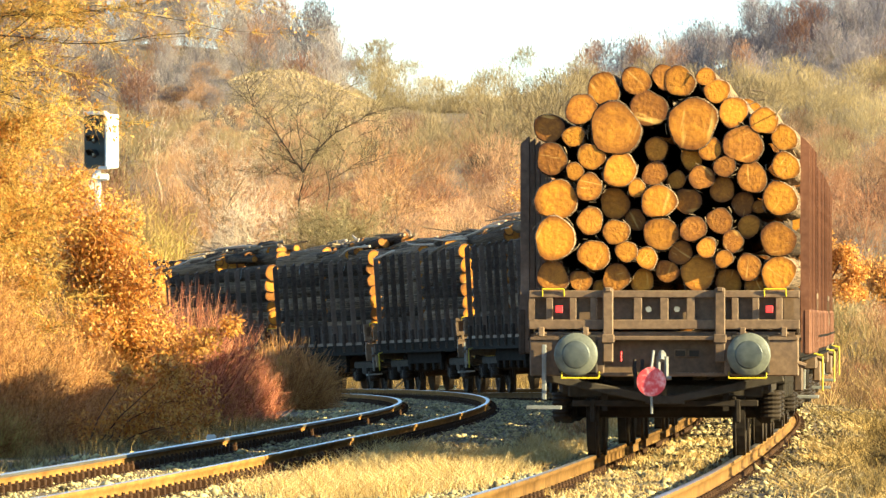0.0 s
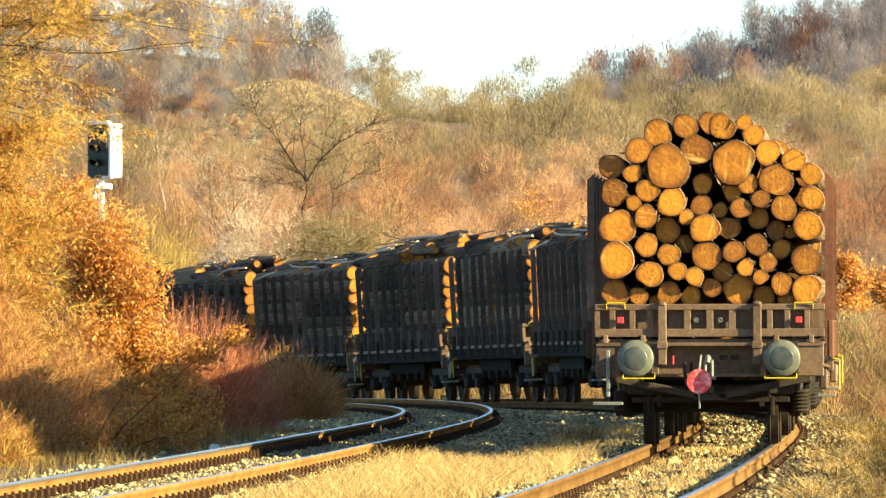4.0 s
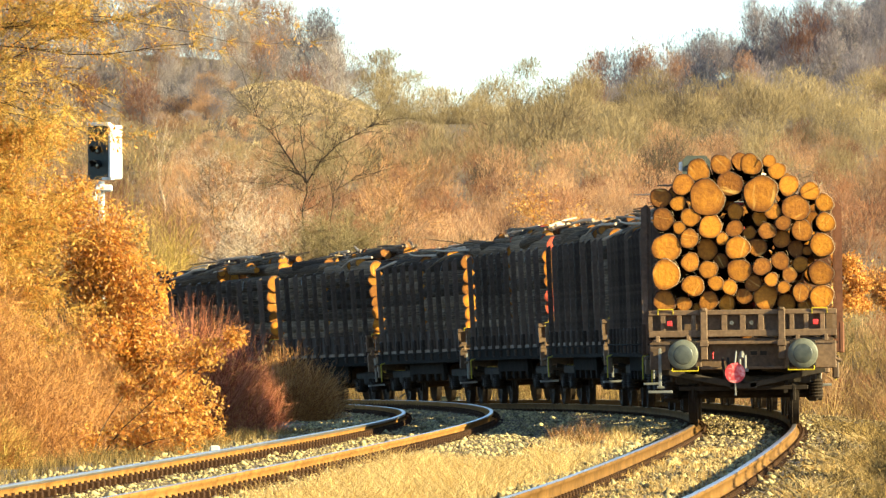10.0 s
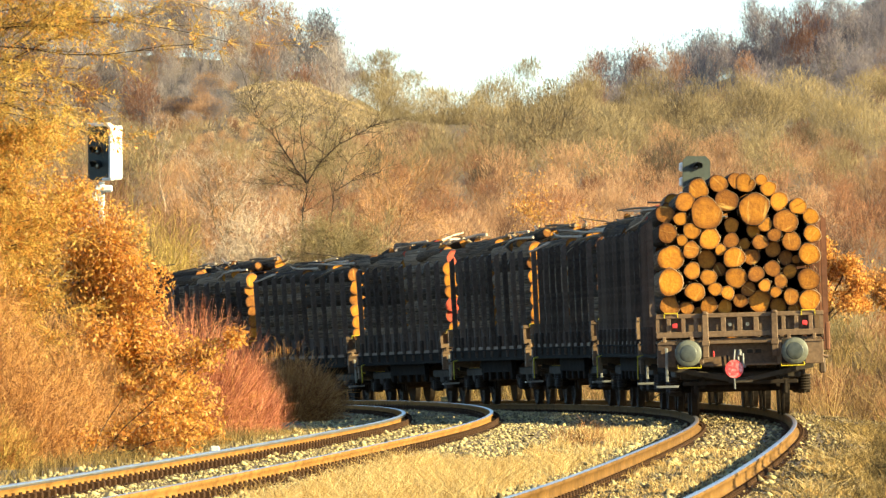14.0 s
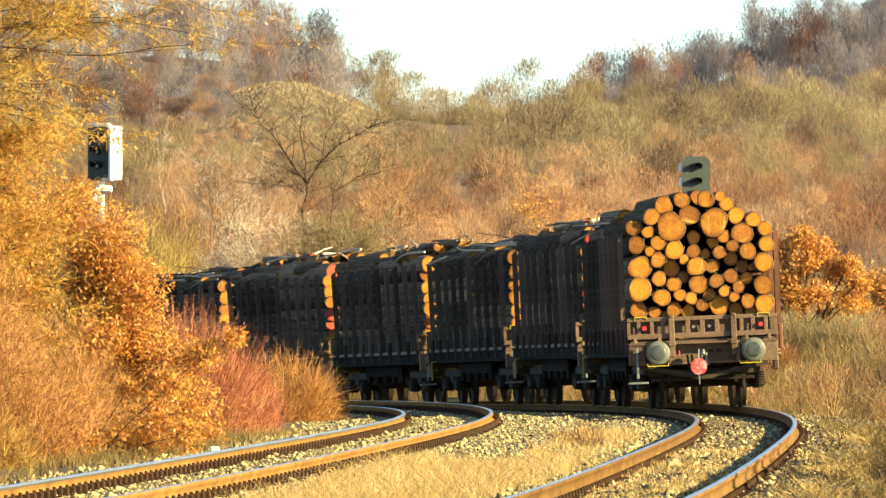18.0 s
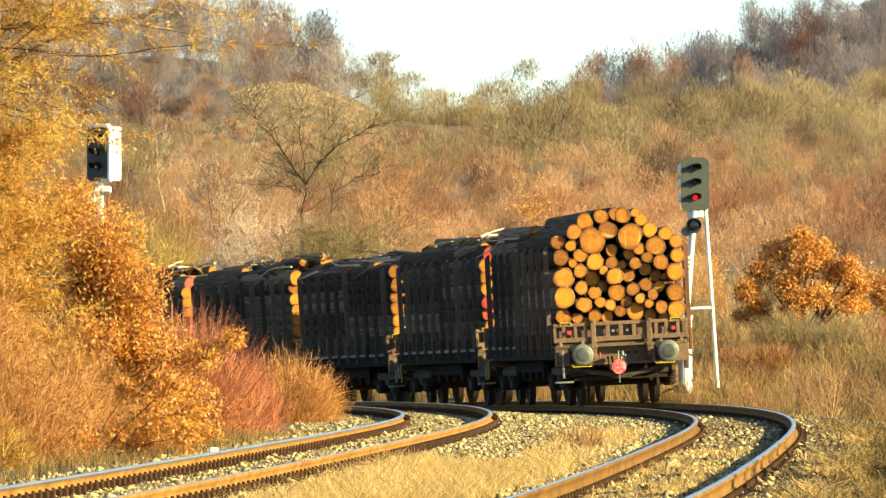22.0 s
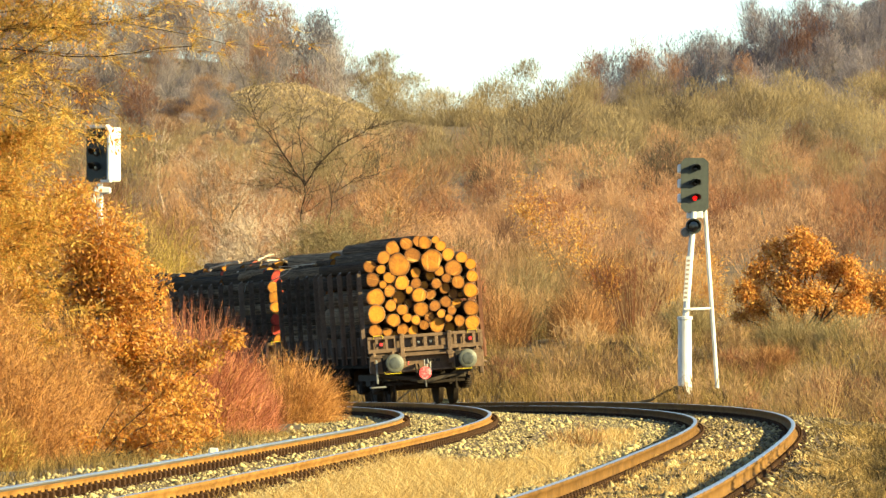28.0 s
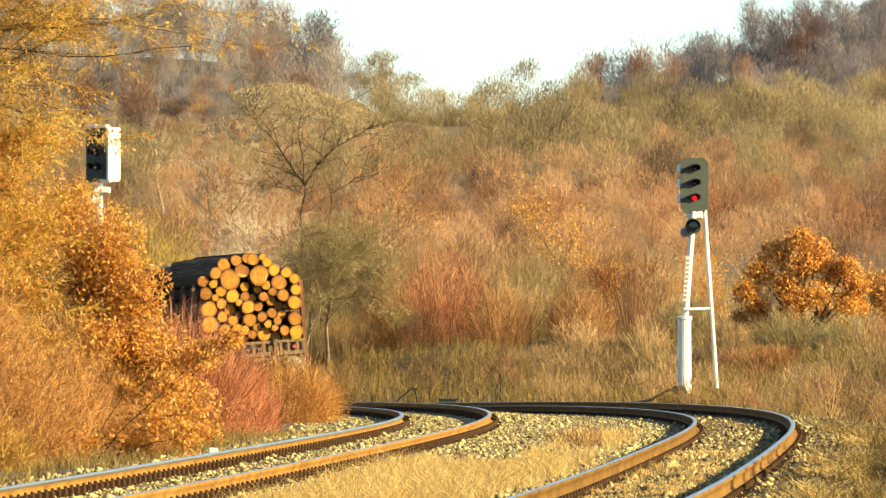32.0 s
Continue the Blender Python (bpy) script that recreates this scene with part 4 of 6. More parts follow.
def heap(load, rs, y0, length, top, red):
    """Stacks logs row on row between the stakes and rounds off the top."""
    z = 1.28
    while z < top:
        base = rs.uniform(0.13, 0.17)
        width = 1.22 if z < 3.15 else 1.22 - 0.50 * (z - 3.15) - rs.uniform(0, 0.12)
        x = -width
        while x < width - 0.16:
            r = base * (rs.uniform(1.05, 1.40) if x == -width else rs.uniform(0.80, 1.22))
            r = min(r, (width - x) / 2)
            if r > 0.07 and (z < 3.0 or rs.random() < 0.82):
                zz = z + base + rs.uniform(-0.02, 0.02) + max(0, 0.22 * (z - 2.9)) * (1 - (x / 1.3)**2)
                if z > 3.0 and x > -width:
                    cut = rs.uniform(0.0, 0.45) * length
                    put_log(load, x + r, zz, r * 0.95, y0 + cut * rs.random(), length - cut, rs, red and x < 0 and rs.random() < 0.5, rs.uniform(-1.2, 1.2), rs.uniform(-1.5, 1.5))
                    x += 2 * r
                    continue
                put_log(load, x + r, zz, r * 0.98, y0 + (rs.uniform(-0.10, 0.02) if x == -width else rs.uniform(-0.08, 0.16)), length, rs, red and x < 0 and rs.random() < 0.5, rs.uniform(-0.9, 0.9) if z > 3.0 else 0)
            x += 2 * r
        z += base * 1.78


def strap(load, y, top, slant):
    """A thin lashing wire from stake to stake over the heap."""
    bm, last = B(), None
    for k in range(13):
        a = math.pi * k / 12
        c = Vector((-1.27 * math.cos(a), y + slant * k / 12, 3.0 + (top + 0.10 - 3.0) * max(0.0, math.sin(a)) ** 0.7))
        ring = [bm.verts.new(c + Vector(o)) for o in ((0, 0.011, 0), (0.011, 0, 0.011), (0, -0.011, 0), (-0.011, 0, -0.011))]
        if last:
            for i in range(4):
                bm.faces.new((last[i], last[(i + 1) % 4], ring[(i + 1) % 4], ring[i]))
        last = ring
    part("lashing_wire", bm, M["grey_metal"], load, "thin pale lashing wire")


FRONT = 6.30       # length of the front stack


def loose_top(load, rs, top, y_min, n, red):
    """Short and crooked pieces thrown on top of the stacks, their sawn ends at odd places."""
    for k in range(n):
        x = rs.uniform(-1.1, 0.8)
        length = rs.uniform(1.2, 3.4)
        y0 = rs.uniform(max(y_min, -5.9), 5.6 - length)
        put_log(load, x, top + 0.10 - 0.20 * x * x + 0.10 * rs.random(), rs.uniform(0.07, 0.14), y0, length, rs, red and k < 5, rs.uniform(-2.6, 2.6), rs.uniform(-5, 5))
    for k in range(n + 4):
        bm = B()
        x, y = rs.uniform(-1.15, 0.45), rs.uniform(max(y_min, -5.9), 4.0)
        p, d = Vector((x, y, top + 0.27 - 0.24 * x * x)), Vector((rs.uniform(-0.5, 0.5), 1, rs.uniform(-0.08, 0.05))).normalized()
        r = rs.uniform(0.014, 0.042)
        for j in range(4):
            q = p + d * rs.uniform(0.25, 0.55)
            rod(bm, p, q, r, r * 0.85, seg=6)
            p, r, d = q, r * 0.85, (d + Vector((rs.gauss(0, 0.15), 0, rs.gauss(-0.03, 0.07)))).normalized()
        part("loose_branch", bm, M["branch"] if k % 3 else M["pale_branch"], load, "broken branch lying on the logs")


def make_load(seed, top, red=False):
    load = tagged(new("log_load"), "red-marked logs stacked between wagon stakes" if red else "bark-covered logs with pale ends stacked between stakes", "log stack", "log loads of the train")
    rs = random.Random(seed)
    heap(load, rs, -6.20, 5.9, top, red)
    heap(load, rs, -0.22, FRONT, top + rs.uniform(-0.2, 0.12), False)
    loose_top(load, rs, top + 0.22, -5.9, 24, red)
    for y in (-3.6, 2.4):
        strap(load, y, top + 0.1, rs.uniform(-1.2, 1.2))
    return load


wagon_0 = make_wagon()
N_WAGONS = 12
WAGONS = [wagon_0] + [copy_thing(wagon_0, pose(0, 0, 0)) for _ in range(N_WAGONS - 1)]
tagged(WAGONS[0], "brown flat wagon with steel stakes and red tail disc")
# the stakes and flaps stand a little inside the deck's edge, but for those round the wide rear stack
for k, w in enumerate(WAGONS):
    for o in w.children:
        if o.name.startswith(("stake", "side_flap")):
            corner = o.data.vertices[0].co
            if k or o.location.y + corner.y > -0.4:
                o.location.x = -math.copysign(0.11, corner.x)
proto_loads = [make_load(21, 3.25), make_load(22, 3.12), make_load(23, 3.36)]
red_load = make_load(24, 3.3, True)
LOADS = [rear_load()]
used = set()
for k in range(1, N_WAGONS):
    src = red_load if k in (1, 4) else proto_loads[(k * 2) % 3]
    if src.name in used:
        LOADS.append(copy_thing(src, pose(0, 0, 0)))
    else:
        used.add(src.name)
        LOADS.append(src)

# tail marks of the last wagon
for x in (-1.07, 1.07):
    bm = box(B(), (x, -HALF - 0.035, 1.50), (0.075, 0.03, 0.075), 0.005)
    part("reflector", bm, M["red_plate"], WAGONS[0], "small square red reflector")
bm = turned(B(), [(-HALF - 0.36, 0.145), (-HALF - 0.35, 0.15), (-HALF - 0.335, 0.15), (-HALF - 0.33, 0.14)], "Y", 28, (-0.12, 0, 0.765))
disc = part("tail_disc", bm, M["disc"], WAGONS[0], "weathered round red and white tail disc")
part("hanger", rod(B(), (-0.12, -HALF - 0.32, 0.9), (-0.10, -HALF - 0.24, 1.08), 0.015, seg=6), M["grey_metal"], disc)
part("tail_pin", rod(B(), (-0.12, -HALF - 0.34, 0.62), (-0.115, -HALF - 0.34, 0.44), 0.012, seg=6), M["grey_metal"], disc)


# ---- plants: ribbons for twigs and blades, small folded leaves, tapered limbs ----
RNG = np.random.default_rng(7)


def ribbons(p0, p1, p2, w0, w1, w2=None):
    """Thin strips along three points each: two quads a strip."""
    n = len(p0)
    d = p2 - p0
    a = RNG.normal(size=(n, 3))
    side = np.cross(d, a)
    side /= np.linalg.norm(side, axis=1, keepdims=True) + 1e-9
    w0, w1 = np.broadcast_to(w0, n)[:, None] / 2, np.broadcast_to(w1, n)[:, None] / 2
    w2 = w1 * 0.4 if w2 is None else np.broadcast_to(w2, n)[:, None] / 2
    V = np.stack([p0 - side * w0, p0 + side * w0, p1 - side * w1, p1 + side * w1, p2 - side * w2, p2 + side * w2], 1).reshape(-1, 3)
    i = np.arange(n)[:, None] * 6
    F = np.concatenate([i + np.array([[0, 1, 3, 2]]), i + np.array([[2, 3, 5, 4]])], 0)
    return V, F


def leaves_at(c, size, up=0.3):
    """One bent four-cornered leaf at each point."""
    n = len(c)
    d = RNG.normal(size=(n, 3))
    d[:, 2] -= up
    d /= np.linalg.norm(d, axis=1, keepdims=True)
    s = np.cross(d, RNG.normal(size=(n, 3)))
    s /= np.linalg.norm(s, axis=1, keepdims=True)
    nn = np.cross(d, s)
    L = (size * RNG.uniform(0.6, 1.25, n))[:, None]
    V = np.stack([c, c + d * L * 0.5 + s * L * 0.23 + nn * L * 0.10, c + d * L, c + d * L * 0.5 - s * L * 0.23 + nn * L * 0.12], 1).reshape(-1, 3)
    return V, np.arange(n)[:, None] * 4 + np.array([[0, 1, 2, 3]])


def joined(pieces):
    V, F, k = [], [], 0
    for v, f in pieces:
        V.append(v)
        F.append(f + k)
        k += len(v)
    return np.concatenate(V), np.concatenate(F)


def limbs(segs, sides=5):
    """Tapered prisms: segs of (p0, p1, r0, r1)."""
    p0, p1 = np.array([s[0] for s in segs], float), np.array([s[1] for s in segs], float)
    r0, r1 = np.array([s[2] for s in segs], float), np.array([s[3] for s in segs], float)
    d = p1 - p0
    d /= np.linalg.norm(d, axis=1, keepdims=True) + 1e-9
    ref = np.where(np.abs(d[:, 2:3]) > 0.9, np.array([[1.0, 0, 0]]), np.array([[0, 0, 1.0]]))
    a = np.cross(d, ref)
    a /= np.linalg.norm(a, axis=1, keepdims=True)
    b = np.cross(d, a)
    V = []
    for p, r in ((p0, r0), (p1, r1)):
        for k in range(sides):
            t = 2 * math.pi * k / sides
            V.append(p + (a * math.cos(t) + b * math.sin(t)) * r[:, None])
    n = len(segs)
    V = np.stack(V, 1).reshape(-1, 3)
    i = np.arange(n)[:, None] * (2 * sides)
    F = np.concatenate([i + np.array([[k, (k + 1) % sides, sides + (k + 1) % sides, sides + k]]) for k in range(sides)], 0)
    return V, F


def grow(rs, base, height, spread=0.8, r0=None, levels=4, up=0.55, splits=(2, 4), first=0.3, lean=(0, 0)):
    """Limbs of a bare tree and the points and ways of its last shoots."""
    segs, tips = [], []
    r0 = r0 or height * 0.02

    def go(p, d, length, r, level):
        steps = 3
        for s in range(steps):
            d = (d + Vector((rs.gauss(0, 0.16), rs.gauss(0, 0.16), rs.gauss(0.03, 0.10)))).normalized()
            q = p + d * (length / steps)
            rr = r * (1 - 0.22 * (s + 1) / steps * 1.6)
            segs.append((tuple(p), tuple(q), r, rr))
            p, r = q, rr
            if level >= 2:
                tips.append((tuple(p), tuple(d), level))
            if level < levels and s >= (1 if level == 0 else 0):
                for _ in range(rs.randint(*splits) if s == steps - 1 else rs.randint(0, 2) + (1 if level == 0 else 0)):
                    out = Vector((rs.gauss(0, 1), rs.gauss(0, 1), rs.gauss(up * 0.4, 0.5))).normalized()
                    nd = (d * 0.75 + out * spread).normalized()
                    go(p, nd, length * rs.uniform(0.5, 0.8), r * rs.uniform(0.58, 0.8), level + 1)
    go(Vector(base), Vector((lean[0], lean[1], 1)).normalized(), height * first, r0, 0)
    return segs, tips


def twigs_from(tips, per, length, width, droop=0.0):
    P, D = np.array([t[0] for t in tips]), np.array([t[1] for t in tips])
    P, D = np.repeat(P, per, 0), np.repeat(D, per, 0)
    n = len(P)
    d = D + RNG.normal(size=(n, 3)) * 0.55
    d /= np.linalg.norm(d, axis=1, keepdims=True)
    L = (length * RNG.uniform(0.4, 1.1, n))[:, None]
    mid = P + d * L * 0.5 + RNG.normal(size=(n, 3)) * L * 0.06
    end = P + d * L + RNG.normal(size=(n, 3)) * L * 0.12 - np.array([[0, 0, droop]]) * L
    return ribbons(P, mid, end, width, width * 0.7)


def tree(name, x, y, height, label, bark, twig, seed, twig_len, twig_w, per=3, leaf=None, leaves=0, leaf_size=0.1, spread=0.8, levels=3, r0=None, first=0.3, up=0.55, lean=(0, 0), sink=0.05):
    """A tree of its own: trunk with limbs, twigs and, where it keeps them, dry leaves."""
    rs = random.Random(seed)
    t = tagged(new(name), label, "tree" if "tree" in name else "bush")
    t.location = (x, y, float(ground_z(x, y)) - sink)
    segs, tips = grow(rs, (0, 0, 0), height, spread, r0, levels, up, first=first, lean=lean)
    top = max(s[1][2] for s in segs)
    k = height / top
    segs = [(tuple(np.array(a) * k), tuple(np.array(b) * k), c, d) for a, b, c, d in segs]
    tips = [(tuple(np.array(a) * k), b, c) for a, b, c in tips]
    o = new("trunk", fast_mesh("trunk", *limbs(segs), [bark]))
    o.parent = t
    V, F = twigs_from(tips, per, twig_len, twig_w)
    o = new("twig_crown", fast_mesh("twig_crown", V, F, [twig]))
    o.parent = t
    tagged(o, kind="stuff")
    if leaves:
        P = np.array([a for a, _, _ in tips])
        c = P[RNG.integers(0, len(P), leaves)] + RNG.normal(size=(leaves, 3)) * leaf_size * 1.6
        o = new("foliage", fast_mesh("foliage", *leaves_at(c, leaf_size), [leaf]))
        o.parent = t
        tagged(o, "dry orange-brown leaves", kind="stuff")
    return t


def broom(n, H, R, w, fan=1.0, base=0.35):
    """Upright stems that fan out from a small base."""
    ang, rad = RNG.uniform(0, 2 * math.pi, n), np.sqrt(RNG.uniform(0, 1, n))
    u = np.stack([np.cos(ang), np.sin(ang), np.zeros(n)], 1)
    p0 = u * (rad * R * base)[:, None]
    h = H * RNG.uniform(0.55, 1.0, n) * (1 - 0.35 * rad**2)
    p2 = u * (rad * R * fan)[:, None] + RNG.normal(size=(n, 3)) * 0.07 * R
    p2[:, 2] = h
    p1 = p0 * 0.55 + p2 * 0.45 + u * (0.10 * R * rad)[:, None]
    p1[:, 2] = h * 0.5
    return ribbons(p0, p1, p2, w, w * 0.8)


def strips(p0, p2, w, face):
    """Single quads from p0 to p2 whose faces look roughly along face."""
    n = len(p0)
    side = np.cross(p2 - p0, face + RNG.normal(size=(n, 3)) * 0.18)
    side /= np.linalg.norm(side, axis=1, keepdims=True) + 1e-9
    w = np.broadcast_to(w, n)[:, None] / 2
    V = np.stack([p0 - side * w, p0 + side * w, p2 + side * w * 0.4, p2 - side * w * 0.4], 1).reshape(-1, 3)
    return V, np.arange(n)[:, None] * 4 + np.array([[0, 1, 2, 3]])


def cloud(n, H, R, w, length, low=0.12, lobes=6):
    """A crown of several rounded lobes of short twigs that point up and out."""
    c0 = RNG.normal(size=(lobes, 3))
    c0 /= np.linalg.norm(c0, axis=1, keepdims=True)
    c0 *= RNG.uniform(0.25, 0.62, lobes)[:, None]
    r0 = RNG.uniform(0.38, 0.58, lobes)
    i = RNG.integers(0, lobes, n)
    v = RNG.normal(size=(n, 3))
    v[:, 2] += 0.25
    v /= np.linalg.norm(v, axis=1, keepdims=True)
    k = RNG.uniform(0.15, 1.0, n) ** 0.5
    c = (c0[i] + v * (r0[i] * k)[:, None]) * np.array([[R, R, H * (0.5 - low / 2)]])
    c[:, 2] += H * (0.5 + low / 2)
    d = v * 0.45 + np.array([[0, 0, 0.85]]) + RNG.normal(size=(n, 3)) * 0.42
    d /= np.linalg.norm(d, axis=1, keepdims=True)
    L = (length * RNG.uniform(0.5, 1.3, n))[:, None]
    return strips(c - d * L * 0.5, c + d * L * 0.5, w, v)


def bush(name, pieces, mat, x, y, label, category="shrub", sink=0.03, z=None):
    """A shrub made of stems in one material, with its stems as one part."""
    b = tagged(new(name), label, category)
    b.location = (x, y, (float(ground_z(x, y)) if z is None else z) - sink)
    for nm, pc, m in zip(("crown", "outer_growth", "underwood"), pieces, mat if isinstance(mat, (list, tuple)) else [mat] * 3):
        o = new(nm, fast_mesh(nm, *pc, [m]))
        o.parent = b
        tagged(o, kind="stuff")
    return b


def scatter(name, templates, spots, mat, label, spread=0.15):
    """Many shrubs as one object of stuff: spots of (x, y, size, turn, squash)."""
    V, F, T, k = [], [], [], 0
    for x, y, s, a, q in spots:
        v, f = templates[RNG.integers(0, len(templates))]
        ca, sa = math.cos(a), math.sin(a)
        vv = np.empty_like(v)
        vv[:, 0], vv[:, 1], vv[:, 2] = (v[:, 0] * ca - v[:, 1] * sa) * s * q, (v[:, 0] * sa + v[:, 1] * ca) * s * q, v[:, 2] * s
        vv += np.array([[x, y, float(ground_z(x, y)) - 0.05]])
        V.append(vv)
        F.append(f + k)
        T.append(np.full(len(v), np.clip(RNG.normal(0, spread), -0.34, 0.36), dtype=np.float32))
        k += len(v)
    me = fast_mesh(name, np.concatenate(V), np.concatenate(F), [mat])
    me.attributes.new("tone", "FLOAT", "POINT").data.foreach_set("value", np.concatenate(T))
    return tagged(new(name, me), label, "scrub", kind="stuff")


def hill_spots(y0, y1, row, gap, size, left=-0.0535, right=0.0535, keep=1.0):
    out, y = [], y0
    while y < y1:
        x = left * y + RNG.uniform(0, gap)
        while x < right * y:
            knoll = 655 < y < 900 and x * 800 / y < -5.6
            meadow = 270 < y < 340 and x > 6.5 + 0.02 * (y - 290)
            if RNG.random() < keep and not knoll and not meadow:
                low = 0.62 if 560 < y < 800 and -27 < x * 800 / y < -6 else 1.0
                out.append((x, y + RNG.uniform(-0.5, 0.5) * row, low * size * RNG.uniform(0.65, 1.3), RNG.uniform(0, 6.28), RNG.uniform(0.75, 1.25)))
            x += gap * RNG.uniform(0.6, 1.4)
        y += row
    return out


def crown_template(n, w, length, stems=14):
    V, F = broom(stems, 0.9, 0.5, 0.007)
    return joined([cloud(n, 1.0, 0.62, w, length, lobes=6), (V, F)])


# scrub behind the line and up the hillside, from near to far
near_t = [joined([broom(110, 1.0, 0.50, 0.005), cloud(640, 0.95, 0.55, 0.0048, 0.12)]) for _ in range(5)]
mid_t = [crown_template(1200, 0.0060, 0.088) for _ in range(5)]
high_t = [crown_template(1350, 0.0058, 0.080) for _ in range(5)]
tall_t = [joined([cloud(1400, 1.0, 0.42, 0.0060, 0.075, low=0.0, lobes=9), broom(16, 0.97, 0.24, 0.006, base=0.1)]) for _ in range(6)]
scatter("hillside_scrub", near_t, hill_spots(256, 300, 5.0, 1.9, 2.4, keep=0.9), M["scrub_near"], "tangle of bare brown shrubs behind the railway")
scatter("hillside_scrub", near_t, hill_spots(264, 330, 9.0, 3.0, 3.0, keep=0.45), M["scrub_red"], "reddish bare shrubs behind the railway")
scatter("hillside_scrub", mid_t, hill_spots(305, 480, 25.0, 2.5, 3.1), M["scrub_mid"], "orange-brown leafless scrub on the lower slope")
scatter("hillside_scrub", mid_t, hill_spots(330, 560, 24.0, 4.0, 3.2, keep=0.6), M["scrub_red"], "reddish leafless scrub on the lower slope")
scatter("hillside_scrub", mid_t, hill_spots(480, 700, 38.0, 3.3, 4.0), M["scrub_mid"], "brown leafless scrub on the middle slope")
scatter("hillside_scrub", high_t, hill_spots(520, 900, 48.0, 4.0, 5.6), M["scrub_olive"], "olive-yellow leafless crowns on the upper slope")
scatter("hill_woods", tall_t, hill_spots(890, 950, 30.0, 3.0, 3.0, left=-0.0045), M["scrub_olive"], "bare trees along the low skyline")
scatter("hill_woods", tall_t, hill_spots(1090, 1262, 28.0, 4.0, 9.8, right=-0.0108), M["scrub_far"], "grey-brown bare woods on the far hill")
scatter("hill_woods", tall_t, hill_spots(1080, 1262, 32.0, 3.3, 8.8, left=0.014), M["scrub_dark"], "haze-tinted bare woods on the far hill")
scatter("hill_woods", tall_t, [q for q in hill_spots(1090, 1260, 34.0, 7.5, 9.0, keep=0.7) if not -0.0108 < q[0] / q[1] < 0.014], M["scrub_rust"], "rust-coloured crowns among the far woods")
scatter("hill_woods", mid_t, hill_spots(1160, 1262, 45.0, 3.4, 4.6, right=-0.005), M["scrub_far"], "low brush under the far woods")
scatter("hill_woods", mid_t, hill_spots(1150, 1262, 36.0, 3.2, 5.2, left=0.012), M["scrub_dark"], "haze-tinted brush under the far woods")

knoll_brush = [(float(a), float(b), RNG.uniform(0.9, 1.9), RNG.uniform(0, 6.28), RNG.uniform(0.9, 1.6)) for a, b in zip(RNG.uniform(-28, -18, 60), RNG.uniform(690, 805, 60))] + [(float(a), float(b), RNG.uniform(0.7, 2.0), RNG.uniform(0, 6.28), RNG.uniform(0.8, 1.4)) for a, b in zip(RNG.uniform(-23, -5, 150), RNG.uniform(655, 742, 150)) if a * 800 / b > -24]
scatter("hillside_scrub", mid_t, knoll_brush, M["scrub_mid"], "low brown brush on the flank of the knoll")

scatter("hillside_scrub", mid_t, hill_spots(896, 955, 26.0, 2.2, 2.4, left=-0.0095, right=0.016), M["scrub_olive"], "low brush along the skyline")
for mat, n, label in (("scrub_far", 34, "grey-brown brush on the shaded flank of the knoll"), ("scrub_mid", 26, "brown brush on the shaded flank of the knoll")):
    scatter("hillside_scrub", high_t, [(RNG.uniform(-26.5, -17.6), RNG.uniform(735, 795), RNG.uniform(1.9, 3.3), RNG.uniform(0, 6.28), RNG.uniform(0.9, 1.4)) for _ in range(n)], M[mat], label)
brow_t = [cloud(1900, 1.0, 1.0, 0.014, 0.16, low=-0.5, lobes=9) for _ in range(4)]
scatter("hillside_scrub", brow_t, hill_spots(882, 902, 9.0, 1.35, 1.9, left=-0.0095, right=0.030), M["scrub_olive"], "low brush on the brow of the slope")
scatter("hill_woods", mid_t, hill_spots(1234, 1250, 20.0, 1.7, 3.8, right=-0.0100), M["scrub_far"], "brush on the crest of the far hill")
scatter("hill_woods", mid_t, hill_spots(1234, 1250, 20.0, 1.7, 3.8, left=0.0135), M["scrub_dark"], "haze-tinted brush on the crest of the far hill")
scatter("hill_woods", brow_t, hill_spots(1222, 1240, 7.0, 1.5, 3.0, left=0.033), M["scrub_dark"], "haze-tinted brush on the crest of the far hill")

